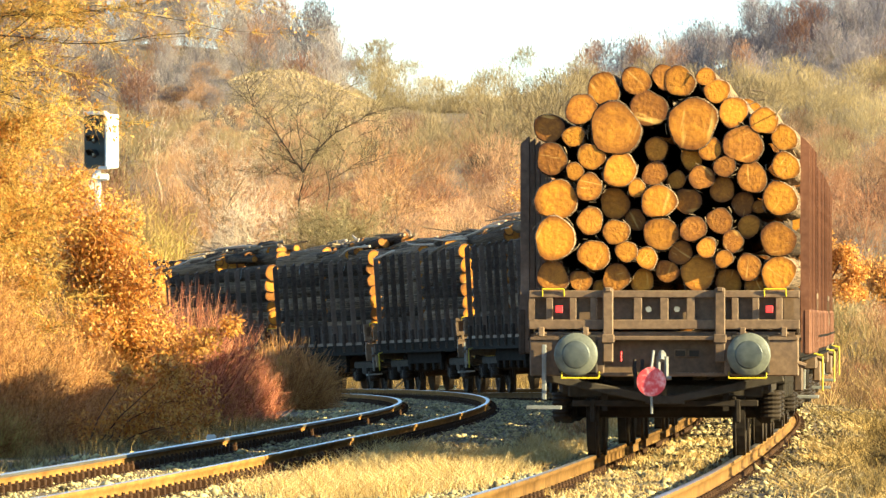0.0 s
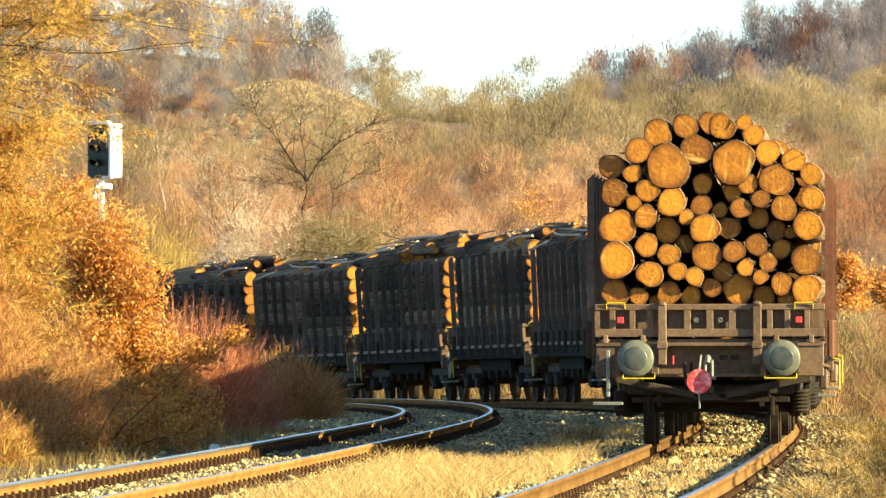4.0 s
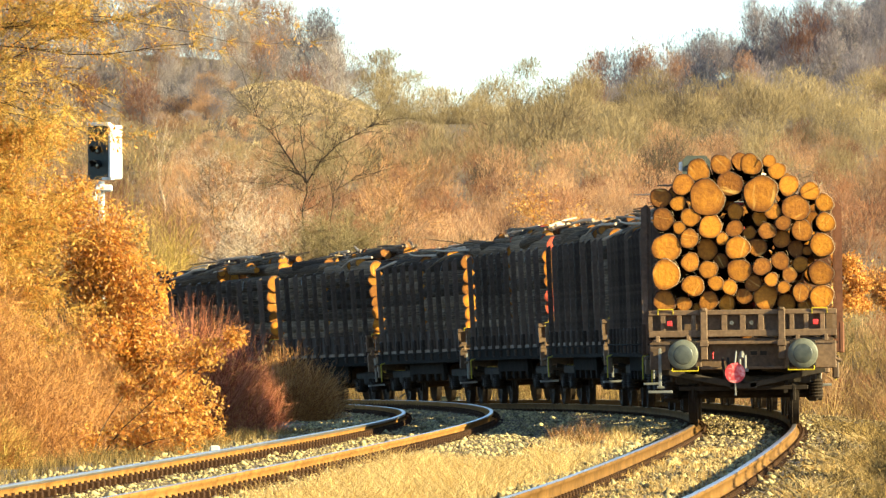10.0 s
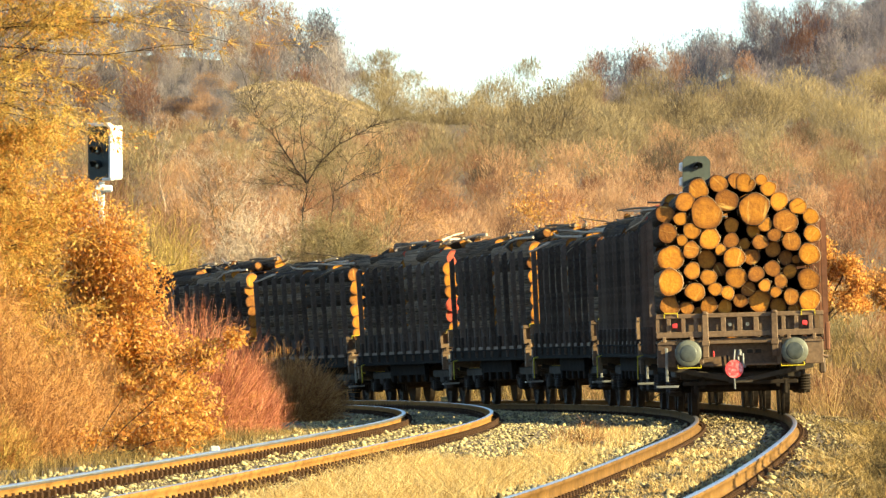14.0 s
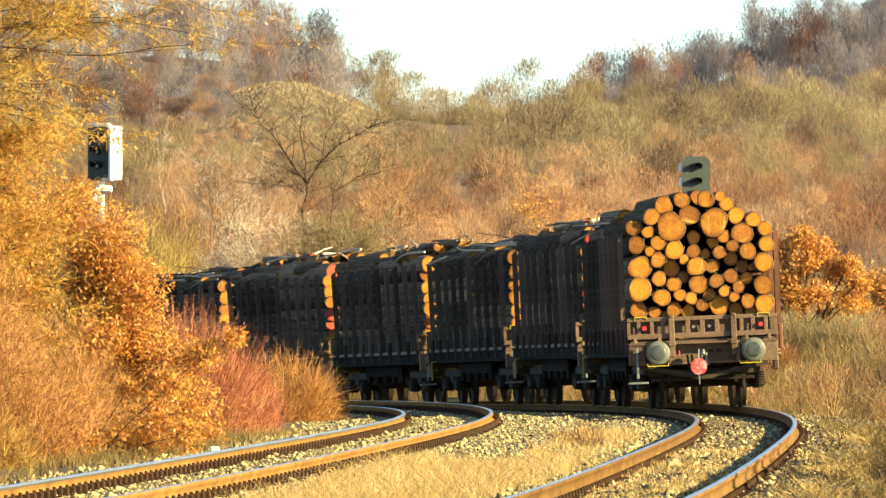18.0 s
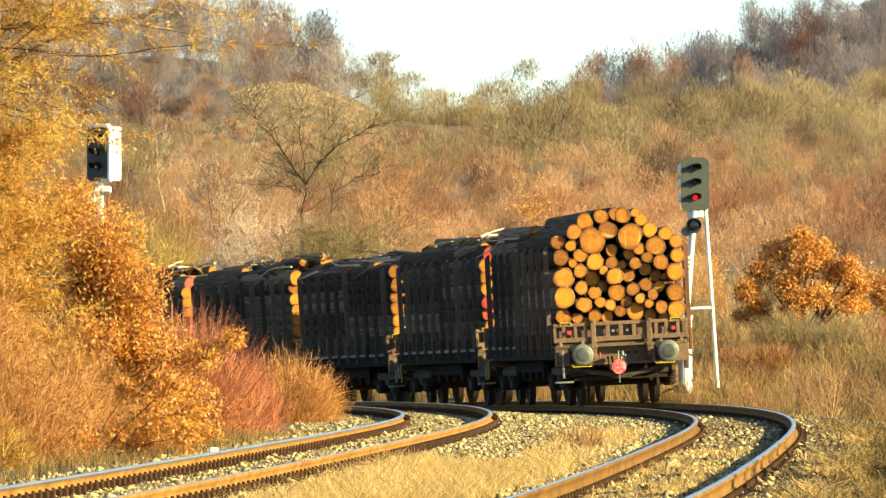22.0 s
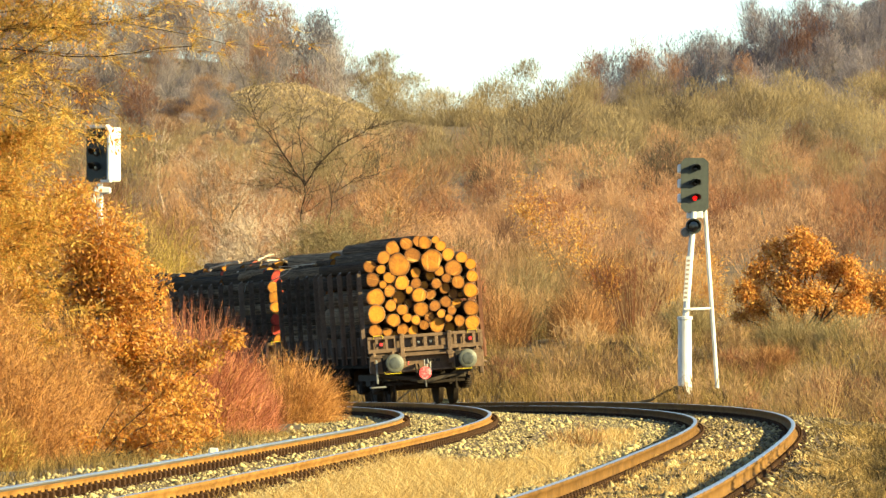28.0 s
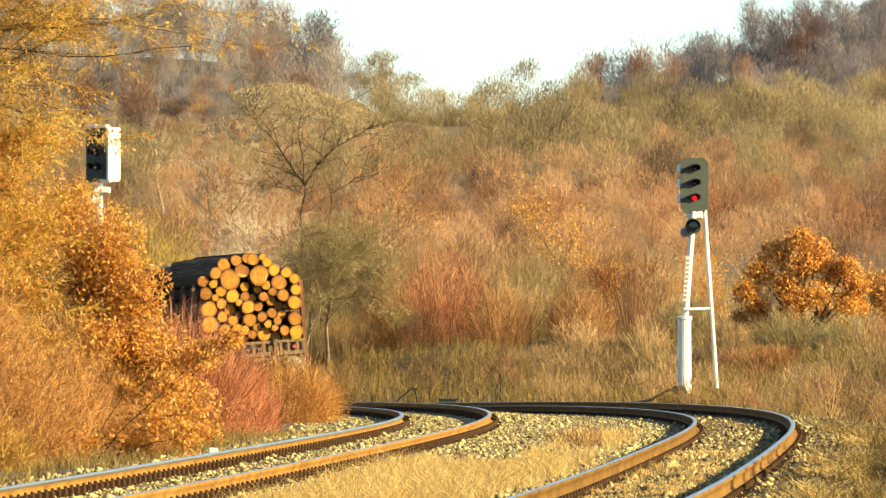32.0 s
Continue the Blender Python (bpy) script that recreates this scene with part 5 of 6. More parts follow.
# single trees that stand out
def limbed_tree(x, y, limbs_of, label, seed, bark, twig, per=2):
    """A leafless tree on chosen main limbs: each limb is (radius, points across and up), with side shoots along it."""
    rs = random.Random(seed)
    t = tagged(new("bare_tree"), label, "tree")
    t.location = (x, y, float(ground_z(x, y)) - 0.05)
    segs, tips = [], []

    def shoot(p, d, length, r, level):
        for s in range(4):
            d = (d + Vector((rs.gauss(0, 0.16), rs.gauss(0, 0.16), rs.gauss(0.04, 0.12)))).normalized()
            q = p + d * length / 4
            segs.append((tuple(p), tuple(q), r, r * 0.8))
            p, r = q, r * 0.8
            tips.append((tuple(p), tuple(d), level))
            if level < 2 and rs.random() < 0.62:
                shoot(p, (d * 0.7 + Vector((rs.gauss(0, 0.6), rs.gauss(0, 0.6), rs.gauss(0.2, 0.4)))).normalized(), length * rs.uniform(0.45, 0.7), r * 0.7, level + 1)

    for r0, pts in limbs_of:
        depth, p, n = 0.0, None, 3 * (len(pts) - 1)
        drift = rs.uniform(-0.25, 0.25) if r0 < 0.09 else 0.0
        for a, b in zip(pts, pts[1:]):
            for j in range(3):
                f = (j + 1) / 3
                if p is None:
                    p, r = Vector((a[0], 0, a[1])), r0
                depth += drift
                q = Vector((a[0] + (b[0] - a[0]) * f + rs.gauss(0, 0.03), depth, a[1] + (b[1] - a[1]) * f))
                segs.append((tuple(p), tuple(q), r, r - 0.72 * r0 / n))
                d, p, r = (q - p).normalized(), q, r - 0.72 * r0 / n
                if q.z > 2.2:
                    for _ in range(rs.randint(1, 3)):
                        shoot(p, (d * 0.7 + Vector((rs.gauss(0, 0.75), rs.gauss(0, 0.75), rs.gauss(0.15, 0.35)))).normalized(), rs.uniform(0.6, 1.25), max(0.009, r * 0.6), 0)
    for nm, me in (("trunk", fast_mesh("trunk", *limbs(segs), [bark])), ("twig_crown", fast_mesh("twig_crown", *twigs_from(tips, per, 0.36, 0.007), [twig]))):
        o = new(nm, me)
        o.parent = t
        if nm == "twig_crown":
            tagged(o, kind="stuff")


limbed_tree(-3.95, 257, [
    (0.038, [(0.0, 0.0), (0.02, 2.0), (-0.02, 4.6), (0.1, 5.4)]), (0.027, [(0.1, 5.4), (-0.30, 6.0), (-0.75, 6.7), (-1.30, 7.2), (-1.42, 7.9)]),
    (0.024, [(0.1, 5.4), (0.06, 6.3), (-0.10, 7.0), (0.05, 7.8)]), (0.024, [(0.1, 5.4), (0.50, 6.0), (1.05, 6.5), (1.75, 6.85), (2.0, 7.0)]),
    (0.016, [(0.75, 4.3), (0.95, 5.2), (1.5, 5.6), (2.2, 5.7)]), (0.015, [(0.95, 5.2), (1.25, 6.0), (1.95, 6.7)]), (0.014, [(0.02, 5.2), (-0.45, 5.35), (-0.9, 5.4)]), (0.023, [(0.5, 6.0), (0.7, 6.9), (1.1, 7.7)])],
    "spreading leafless tree with fine brown twigs", 61, M["dark_branch"], M["grey_green_twig"], 1)
limbed_tree(-6.2, 259, [
    (0.035, [(0.0, 0.0), (0.05, 2.4), (0.0, 4.0)]), (0.020, [(0.0, 4.0), (-0.3, 4.8), (-0.45, 5.9)]), (0.020, [(0.0, 4.0), (0.25, 4.9), (0.2, 6.2)]), (0.017, [(0.03, 2.8), (0.7, 3.9), (0.95, 4.8)])],
    "slim leafless tree with pale grey twigs", 62, M["branch"], M["pale_branch"])
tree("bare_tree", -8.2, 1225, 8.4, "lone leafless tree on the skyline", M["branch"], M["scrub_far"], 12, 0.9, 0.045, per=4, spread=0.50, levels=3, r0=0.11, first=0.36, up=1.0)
tree("birch_tree", -15.5, 510, 7.0, "pale-barked leafless young birch tree", M["pale_branch"], M["branch"], 13, 0.6, 0.02, per=2, spread=0.30, levels=2, r0=0.06, first=0.45)
tree("bare_tree", -6.9, 272, 6.0, "leafless tree with fine brown twigs", M["branch"], M["brown_twig"], 14, 0.6, 0.013, per=3, spread=0.6, levels=3, r0=0.06)
tree("bare_tree", -3.2, 256, 4.7, "dense dark-twigged leafless thorn tree", M["branch"], M["grey_green_twig"], 15, 0.45, 0.010, per=4, spread=0.95, levels=4, r0=0.06)
tree("bare_tree", -1.6, 275, 5.4, "leafless tree with upright grey-brown twigs", M["branch"], M["brown_twig"], 16, 0.6, 0.012, per=3, spread=0.5, levels=3, r0=0.05)

tree("bare_tree", -4.7, 256, 4.9, "leafless thorn tree with dense pale twigs", M["branch"], M["pale_branch"], 17, 0.5, 0.008, per=3, spread=0.9, levels=4, r0=0.04)
tree("bare_tree", -3.9, 255, 4.6, "dense leafless thorn tree with olive twigs", M["branch"], M["grey_green_twig"], 18, 0.5, 0.009, per=4, spread=0.95, levels=4, r0=0.05)

# oak bushes that keep their dry leaves
tree("oak_bush", 11.6, 238, 2.0, "oak bush with dry russet leaves", M["branch"], M["brown_twig"], 22, 0.4, 0.012, per=2, leaf=M["oak_leaf_red"], leaves=1800, leaf_size=0.11, spread=1.0, levels=3, r0=0.05)
for k, (px, py, h) in enumerate(((3.68, 262, 4.7), (4.5, 264, 2.4), (6.3, 270, 1.9), (9.1, 300, 2.2), (8.2, 262, 2.0))):
    tree("oak_sapling_bush", px, py, h, "slender oak sapling with dry orange leaves", M["branch"], M["brown_twig"], 30 + k, 0.3, 0.012, per=1, leaf=M["oak_leaf"], leaves=1300, leaf_size=0.095, spread=0.42, levels=3, r0=0.03, first=0.35)


# ---- the left bank ----
def clumped_oak(gx, gy, clumps, singles, label, r0=0.022, size=1.08, drop=0.0, leaf="oak_leaf", leaf_size=0.076, thick=3600):
    """An oak bush beside the line: limbs to leafy clumps of uneven size."""
    rs = random.Random(41)
    b = tagged(new("oak_bush"), label, "bush")
    g = float(ground_z(gx, gy))
    b.location = (gx, gy, g - 0.05)
    segs, P, tw = [], [], []
    for cx, cz, r in clumps:
        cx, cz, r = cx * size, cz * size - drop, r * size
        c = Vector((cx, rs.uniform(-0.5, 0.5), cz))
        p = Vector((rs.uniform(-0.25, 0.25), rs.uniform(-0.2, 0.2), 0))
        prev, k = p, 5
        for s in range(1, k + 1):
            t = s / k
            q = p.lerp(c, t) + Vector((rs.gauss(0, 0.04), rs.gauss(0, 0.04), 0.25 * math.sin(t * math.pi) * r))
            segs.append((tuple(prev), tuple(q), r0 * (1 - 0.75 * (s - 1) / k), r0 * (1 - 0.75 * t)))
            prev = q
        n = int(thick * r * r) + 110
        v = RNG.normal(size=(n, 3))
        v /= np.linalg.norm(v, axis=1, keepdims=True)
        pts = np.array([c]) + v * (RNG.uniform(0.1, 1.12, n)**0.6)[:, None] * r * np.array([[1, 1, 0.9]])
        P.append(pts)
        e = pts[: n // 5]
        tw.append(ribbons(np.repeat(np.array([c]), len(e), 0) * 0.6 + e * 0.4, np.repeat(np.array([c]), len(e), 0) * 0.25 + e * 0.75 + RNG.normal(size=e.shape) * 0.02, e, 0.012, 0.008))
    P = np.concatenate(P)
    for nm, me in (("trunk", fast_mesh("trunk", *limbs(segs), [M["dark_branch"]])), ("twig_crown", fast_mesh("twig_crown", *joined(tw), [M["brown_twig"]]))):
        o = new(nm, me)
        o.parent = b
    pick = RNG.permutation(len(P))
    o = new("foliage", fast_mesh("foliage", *leaves_at(P[pick[singles:]], leaf_size), [M[leaf]]))
    o.parent = b
    tagged(o, "dry golden-orange leaves", kind="stuff")
    lv = [fast_mesh("leaf", *leaves_at(np.zeros((1, 3)), leaf_size * 1.25), [M[leaf]]) for _ in range(5)]
    for i in pick[:singles]:
        o = new("leaf", lv[i % 5])
        o.parent = b
        o.matrix_basis = pose(*P[i], rs.uniform(0, 360), rs.uniform(0, 360), rs.uniform(0, 360))


clumped_oak(-4.94, 133.0, [(-0.70, 2.95, 0.55), (0.05, 2.85, 0.50), (-1.25, 2.60, 0.65), (-0.15, 2.35, 0.62), (0.45, 2.25, 0.42), (0.35, 1.75, 0.50), (0.75, 1.30, 0.52), (0.15, 1.15, 0.45), (1.00, 0.75, 0.50), (0.45, 0.55, 0.45), (1.62, 1.62, 0.16), (1.30, 1.42, 0.24), (0.1, 0.22, 0.34), (-0.6, 0.25, 0.30), (-1.3, 3.2, 0.5), (1.25, 0.35, 0.30), (-1.6, 2.85, 0.55), (-0.4, 3.3, 0.4), (0.0, 2.62, 0.42), (0.02, 2.05, 0.46), (-0.08, 1.60, 0.42), (0.05, 1.35, 0.36), (0.30, 1.45, 0.40)], 240, "large oak bush thick with dry golden-orange leaves", r0=0.015, size=1.18, drop=0.17, thick=4300)
clumped_oak(-4.47, 118.0, [(-0.48, 0.20, 0.20), (-0.15, 0.36, 0.22), (0.30, 0.42, 0.27), (0.70, 0.62, 0.30), (1.02, 0.42, 0.25), (0.55, 0.24, 0.20), (0.85, 1.00, 0.24), (0.35, 0.95, 0.16)], 50, "low oak bush with dry golden leaves beside the rails", 0.012, size=1.12, drop=0.07)


clumped_oak(9.05, 232.0, [(-1.25, 1.35, 0.34), (-1.0, 0.95, 0.34), (-0.95, 1.80, 0.38), (-0.55, 2.25, 0.40), (-0.35, 1.55, 0.40), (0.0, 2.55, 0.38), (0.1, 1.95, 0.42), (0.45, 2.25, 0.38), (0.35, 1.25, 0.40), (0.8, 1.80, 0.42), (1.1, 1.95, 0.30), (1.3, 1.5, 0.34), (1.05, 1.1, 0.38), (0.6, 0.75, 0.30), (-0.25, 0.85, 0.30), (1.4, 1.0, 0.24), (-1.4, 0.75, 0.20), (-0.7, 0.55, 0.28), (0.1, 0.45, 0.28), (0.95, 0.45, 0.28), (-0.1, 1.15, 0.36)], 110, "rounded oak bush full of dry orange leaves", 0.04, size=1.09, drop=-0.02, leaf="oak_leaf_red", leaf_size=0.10, thick=4200)


def overhanging_tree():
    """A tree beside the line whose long yellow-twigged branches reach in from the side."""
    rs = random.Random(43)
    x, y = -7.25, 122.0
    t = tagged(new("overhanging_tree"), "tree with long yellow-brown twigs and a few dry leaves", "tree")
    t.location = (x, y, float(ground_z(x, y)) - 0.1)
    segs, tips = [], []
    p = Vector((0, 0, 0))
    for k in range(10):
        q = p + Vector((rs.gauss(0.03, 0.05), rs.gauss(0, 0.05), 0.72))
        segs.append((tuple(p), tuple(q), 0.17 - 0.013 * k, 0.157 - 0.013 * k))
        p = q
        if k < 2:
            continue
        for j in range(11):
            d = Vector((rs.uniform(0.4, 1.0) if j < 10 else rs.uniform(-1, 0.2), rs.uniform(-0.6, 0.6), rs.uniform(-0.05, 0.22))).normalized()
            L = (rs.uniform(2.0, 3.3) if j < 7 else 4.3) if k > 6 else rs.uniform(2.0, 3.0) if k == 6 else rs.uniform(1.3, 2.15)
            a, r, n = p.copy(), 0.019, 8
            for s in range(n):
                d = (d + Vector((rs.gauss(0, 0.14), rs.gauss(0, 0.14), rs.gauss(-0.012, 0.11)))).normalized()
                b = a + d * L / n
                segs.append((tuple(a), tuple(b), r, r * 0.82))
                a, r = b, r * 0.82
                tips.append((tuple(a), tuple(d), 2))
                if s > 0 and rs.random() < 0.9:
                    e, c, rr = (d + Vector((rs.gauss(0.1, 0.5), rs.gauss(0, 0.5), rs.gauss(0.1, 0.35)))).normalized(), a.copy(), r * 0.6
                    for _ in range(3):
                        e = (e + Vector((rs.gauss(0, 0.15), rs.gauss(0, 0.15), rs.gauss(0, 0.1)))).normalized()
                        c2 = c + e * L * 0.09
                        segs.append((tuple(c), tuple(c2), rr, rr * 0.75))
                        c, rr = c2, rr * 0.75
                        tips.append((tuple(c), tuple(e), 3))
    o = new("trunk", fast_mesh("trunk", *limbs(segs), [M["dark_branch"]]))
    o.parent = t
    o = new("twig_crown", fast_mesh("twig_crown", *twigs_from(tips, 19, 0.34, 0.0050, droop=0.06), [M["yellow_twig"]]))
    o.parent = t
    tagged(o, "fine yellow-brown twigs", kind="stuff")
    P = np.array([a for a, _, _ in tips])
    low = P[P[:, 2] < 4.6]
    c = np.concatenate([low[RNG.integers(0, len(low), 12500)], P[RNG.integers(0, len(P), 10500)]])
    c = c + RNG.normal(size=c.shape) * 0.08
    o = new("foliage", fast_mesh("foliage", *leaves_at(c, 0.064, 0.6), [M["oak_leaf"]]))
    o.parent = t
    tagged(o, "scattered dry orange leaves", kind="stuff")


overhanging_tree()
# stems of the shrubs below it, nearest first
def tangle(n, H, R, w, length, slant=0.42):
    """Fine stems and shoots in every slant, thick from the ground up."""
    ang, rad = RNG.uniform(0, 2 * math.pi, n), np.sqrt(RNG.uniform(0, 1, n))
    p0 = np.stack([np.cos(ang) * rad * R, np.sin(ang) * rad * R, H * RNG.uniform(0, 1, n)**1.2 * (1 - 0.55 * rad**2)], 1)
    d = np.stack([np.cos(ang) * 0.35, np.sin(ang) * 0.35, np.full(n, 0.8)], 1) + RNG.normal(size=(n, 3)) * slant
    d /= np.linalg.norm(d, axis=1, keepdims=True)
    L = (length * RNG.uniform(0.4, 1.3, n))[:, None]
    mid = p0 + d * L * 0.5 + RNG.normal(size=(n, 3)) * L * 0.07
    return ribbons(p0, mid, p0 + d * L + RNG.normal(size=(n, 3)) * L * 0.12, w, w * 0.8)


for k, (x, y, H, R) in enumerate(((-5.45, 115.5, 1.5, 0.8), (-5.2, 127, 1.0, 0.72), (-5.9, 116, 2.65, 0.85), (-5.5, 124.5, 2.2, 0.80), (-6.0, 117.5, 3.05, 0.85), (-4.42, 128, 0.62, 0.60), (-5.7, 111.5, 0.75, 0.65), (-4.95, 129.5, 1.5, 0.65))):
    bush("dry_shrub", [tangle(3800, H, R, 0.006, 0.30, 0.75), tangle(2600, H * 0.95, R * 1.1, 0.006, 0.26, 0.75)], [M["blush_twig"], M["brown_twig"] if k != 6 else M["olive_twig"]], x, y, "straw-orange shrub of fine dry stems")
bush("dogwood_shrub", [tangle(6200, 1.95, 1.30, 0.006, 0.40, 0.6), broom(800, 2.40, 1.2, 0.009, fan=1.2), tangle(2000, 1.8, 1.2, 0.007, 0.4, 0.6)], [M["red_twig"], M["red_twig"], M["blush_twig"]], -4.14, 146, "red-stemmed dogwood shrub, leafless")
bush("dogwood_shrub", [tangle(4200, 1.15, 0.65, 0.006, 0.36), broom(250, 1.4, 0.6, 0.008, fan=1.2)], [M["red_twig"], M["blush_twig"]], -3.34, 150, "low red-stemmed dogwood shrub, leafless")
bush("dry_shrub", [tangle(3600, 1.15, 0.95, 0.0065, 0.40, 0.75), broom(340, 1.62, 0.92, 0.010, fan=1.2), tangle(2800, 1.2, 0.9, 0.007, 0.34, 0.8)], [M["blush_twig"], M["brown_twig"], M["blush_twig"]], -2.94, 169, "orange-brown shrub of upright dry stems beside the rails")
bush("dry_shrub", [tangle(2600, 0.95, 0.62, 0.007, 0.36, 0.75), broom(160, 1.3, 0.58, 0.010, fan=1.25)], [M["blush_twig"], M["brown_twig"]], -2.5, 171.5, "low brown shrub of upright dry stems beside the rails")
for k, (x, y, H, R) in enumerate(((-5.6, 138, 2.1, 1.0), (-6.9, 146, 2.4, 1.2), (-4.2, 152, 1.5, 0.8), (-8.5, 165, 2.6, 1.4), (-5.5, 175, 2.0, 1.1), (-7.5, 205, 2.4, 1.3), (-10.5, 215, 2.8, 1.5), (-9.0, 240, 3.0, 1.5), (-12.0, 250, 3.2, 1.6))):
    bush("dry_shrub", [tangle(1300, H, R, 0.010, 0.5), broom(150, H * 1.1, R, 0.011, fan=1.2)], [M["brown_twig"], M["yellow_twig"]], x, y, "tall tangle of dry yellow-brown stems")
# olive-gold willows behind the signal
for x, y, H, R in ((-8.4, 262, 5.6, 1.2), (-7.6, 264, 4.6, 1.0), (-9.4, 266, 5.8, 1.3), (-10.6, 268, 5.0, 1.4)):
    bush("willow_shrub", [tangle(2600, H, R, 0.012, 0.7), broom(220, H * 1.1, R, 0.012, fan=1.1)], [M["olive_twig"], M["olive_twig"]], x, y, "upright leafless willow shrub of olive-gold twigs")
bush("dry_weed", [tangle(260, 0.36, 0.22, 0.006, 0.20), broom(40, 0.52, 0.22, 0.006, fan=1.3)], [M["brown_twig"], M["weed"]], 2.0, 127, "dry brown weed between the tracks", "weed")
bush("dry_weed", [tangle(160, 0.22, 0.2, 0.006, 0.16), broom(30, 0.36, 0.2, 0.006, fan=1.3)], [M["brown_twig"], M["weed"]], 1.7, 131, "dry brown weed between the tracks", "weed")
for x, y in ((5.15, 199.0), (5.45, 199.3), (4.9, 199.2), (5.75, 199.6)):
    bush("dry_weed", [tangle(420, 0.44, 0.26, 0.008, 0.22)], [M["weed"]], x, y, "brown weed tuft at the foot of the signal", "weed")
# shrubs right behind the far curve
for x, y, H, R, kind, m, lab in (
        (-3.7, 261, 3.0, 1.2, "thorn_bush", "grey_green_twig", "grey-green leafless thorn bush behind the rails"), (-2.2, 263, 2.4, 1.0, "thorn_bush", "grey_green_twig", "grey-green leafless thorn bush behind the rails"),
        (0.1, 259, 2.7, 1.3, "dogwood_shrub", "red_twig", "wide red-stemmed dogwood shrub, leafless"), (-1.2, 262, 2.3, 1.0, "dry_shrub", "brown_twig", "brown tangled shrub behind the rails"),
        (1.6, 252, 1.7, 0.9, "dry_shrub", "brown_twig", "brown tangled shrub behind the rails"), (2.6, 260, 2.3, 1.1, "thorn_bush", "grey_green_twig", "grey-green leafless thorn bush behind the rails"),
        (3.8, 252, 1.5, 0.9, "dry_shrub", "brown_twig", "brown tangled shrub behind the rails"), 
        (6.6, 248, 1.1, 0.8, "thorn_bush", "grey_green_twig", "low grey-green bush on the bank"), (8.4, 222, 0.9, 0.8, "thorn_bush", "grey_green_twig", "low grey-green bush on the bank"), (9.6, 218, 0.8, 0.8, "thorn_bush", "grey_green_twig", "low grey-green bush on the bank"), (7.6, 214, 0.7, 0.5, "dry_shrub", "brown_twig", "small dark shrub on the bank")):
    bush(kind, [tangle(2600, H, R, 0.009, 0.45), broom(200, H * 1.1, R, 0.009, fan=1.2)], [M[m], M[m]], x, y, lab)
# bushes on the bank beside the camera's side of the line, which throw their shade over the verge
for k, (x, y, H, R) in enumerate(((9.0, 80, 2.6, 1.2), (9.4, 88, 3.0, 1.2), (10.0, 97, 3.2, 1.3), (9.8, 106, 2.6, 1.1), (10.5, 118, 2.4, 1.1), (9.2, 84, 2.2, 1.1), (10.4, 92.5, 3.1, 1.2), (9.0, 101.5, 2.3, 1.1), (11.0, 111.5, 3.0, 1.2), (5.3, 97, 0.8, 0.45), (6.1, 109, 1.0, 0.55), (5.0, 88, 0.6, 0.45), (6.6, 120, 0.9, 0.6))):
    bush("dry_shrub", [tangle(1700 if x > 8 else 1500, H, R, 0.075 if x > 8 else 0.012, 0.42)], [M["weed"]], x, y, "brown tangled shrub on the verge")


# ---- grass and stones ----
low_t = [joined([cloud(190, 1.0, 0.75, 0.017, 0.22, low=0.0, lobes=6), broom(30, 1.05, 0.7, 0.013)]) for _ in range(5)]


def bank_spots(n, x0, x1, y0, y1, size):
    """Plants on a stretch of bank, measured across from the right-hand track."""
    y = RNG.uniform(y0, y1, n)
    x = track_x(y) + RNG.uniform(x0, x1, n)
    return [(float(a), float(b), size * RNG.uniform(0.5, 1.4), RNG.uniform(0, 6.28), RNG.uniform(0.8, 1.3)) for a, b in zip(x, y)]


def blades(name, n, xy, h, w, mat, label, lean=0.35):
    x, y = xy
    z = ground_z(x, y)
    p0 = np.stack([x, y, z - 0.01], 1)
    H = h * RNG.uniform(0.45, 1.1, n) * (1 + 0.5 * np.sin(x * 2.1 + 0.7 * y) * np.sin(y * 0.55 + 1.0))
    d = RNG.normal(size=(n, 3)) * lean
    d[:, 2] = 1
    p2 = p0 + d * H[:, None]
    p1 = p0 + d * H[:, None] * 0.5 * np.array([[0.6, 0.6, 1.12]])
    ob = new(name, fast_mesh(name, *ribbons(p0, p1, p2, w, w * 0.8), [mat]))
    return tagged(ob, label, "grass", kind="stuff")


def tufted(n, x0, x1, y0, y1, tufts, spread, keep=None):
    """Points gathered in tufts inside a stretch measured across from the right-hand track."""
    ty = RNG.uniform(y0, y1, tufts)
    tx = RNG.uniform(x0, x1, tufts)
    i = RNG.integers(0, tufts, n)
    y = ty[i] + RNG.normal(size=n) * spread
    return track_x(np.clip(y, 20, 398)) + tx[i] + RNG.normal(size=n) * spread, y


blades("dry_grass", 17000, tufted(17000, -3.4, -1.4, 82, 109, 330, 0.13), 0.20, 0.0048, M["dry_grass"], "tuft of pale straw grass between the tracks", 0.6)
blades("dry_grass", 2600, tufted(2600, -2.6, -1.5, 108, 150, 60, 0.10), 0.12, 0.008, M["dry_grass"], "sparse straw grass in the ballast")
blades("dry_grass", 4200, tufted(4200, -0.6, 0.45, 78, 120, 110, 0.09), 0.075, 0.008, M["dry_grass"], "short straw grass between the rails")
blades("dry_grass", 2600, tufted(2600, 1.25, 2.6, 78, 120, 60, 0.12), 0.12, 0.008, M["dry_grass"], "short straw grass beside the track")
blades("weed_patch", 7000, tufted(7000, 1.3, 4.6, 78, 150, 150, 0.16), 0.17, 0.010, M["weed"], "brown weeds and dead grass beside the track", 0.9)
blades("dry_grass", 5200, tufted(5200, 1.5, 4.6, 78, 140, 70, 0.20), 0.13, 0.010, M["dry_grass"], "trampled straw grass beside the track", 1.1)
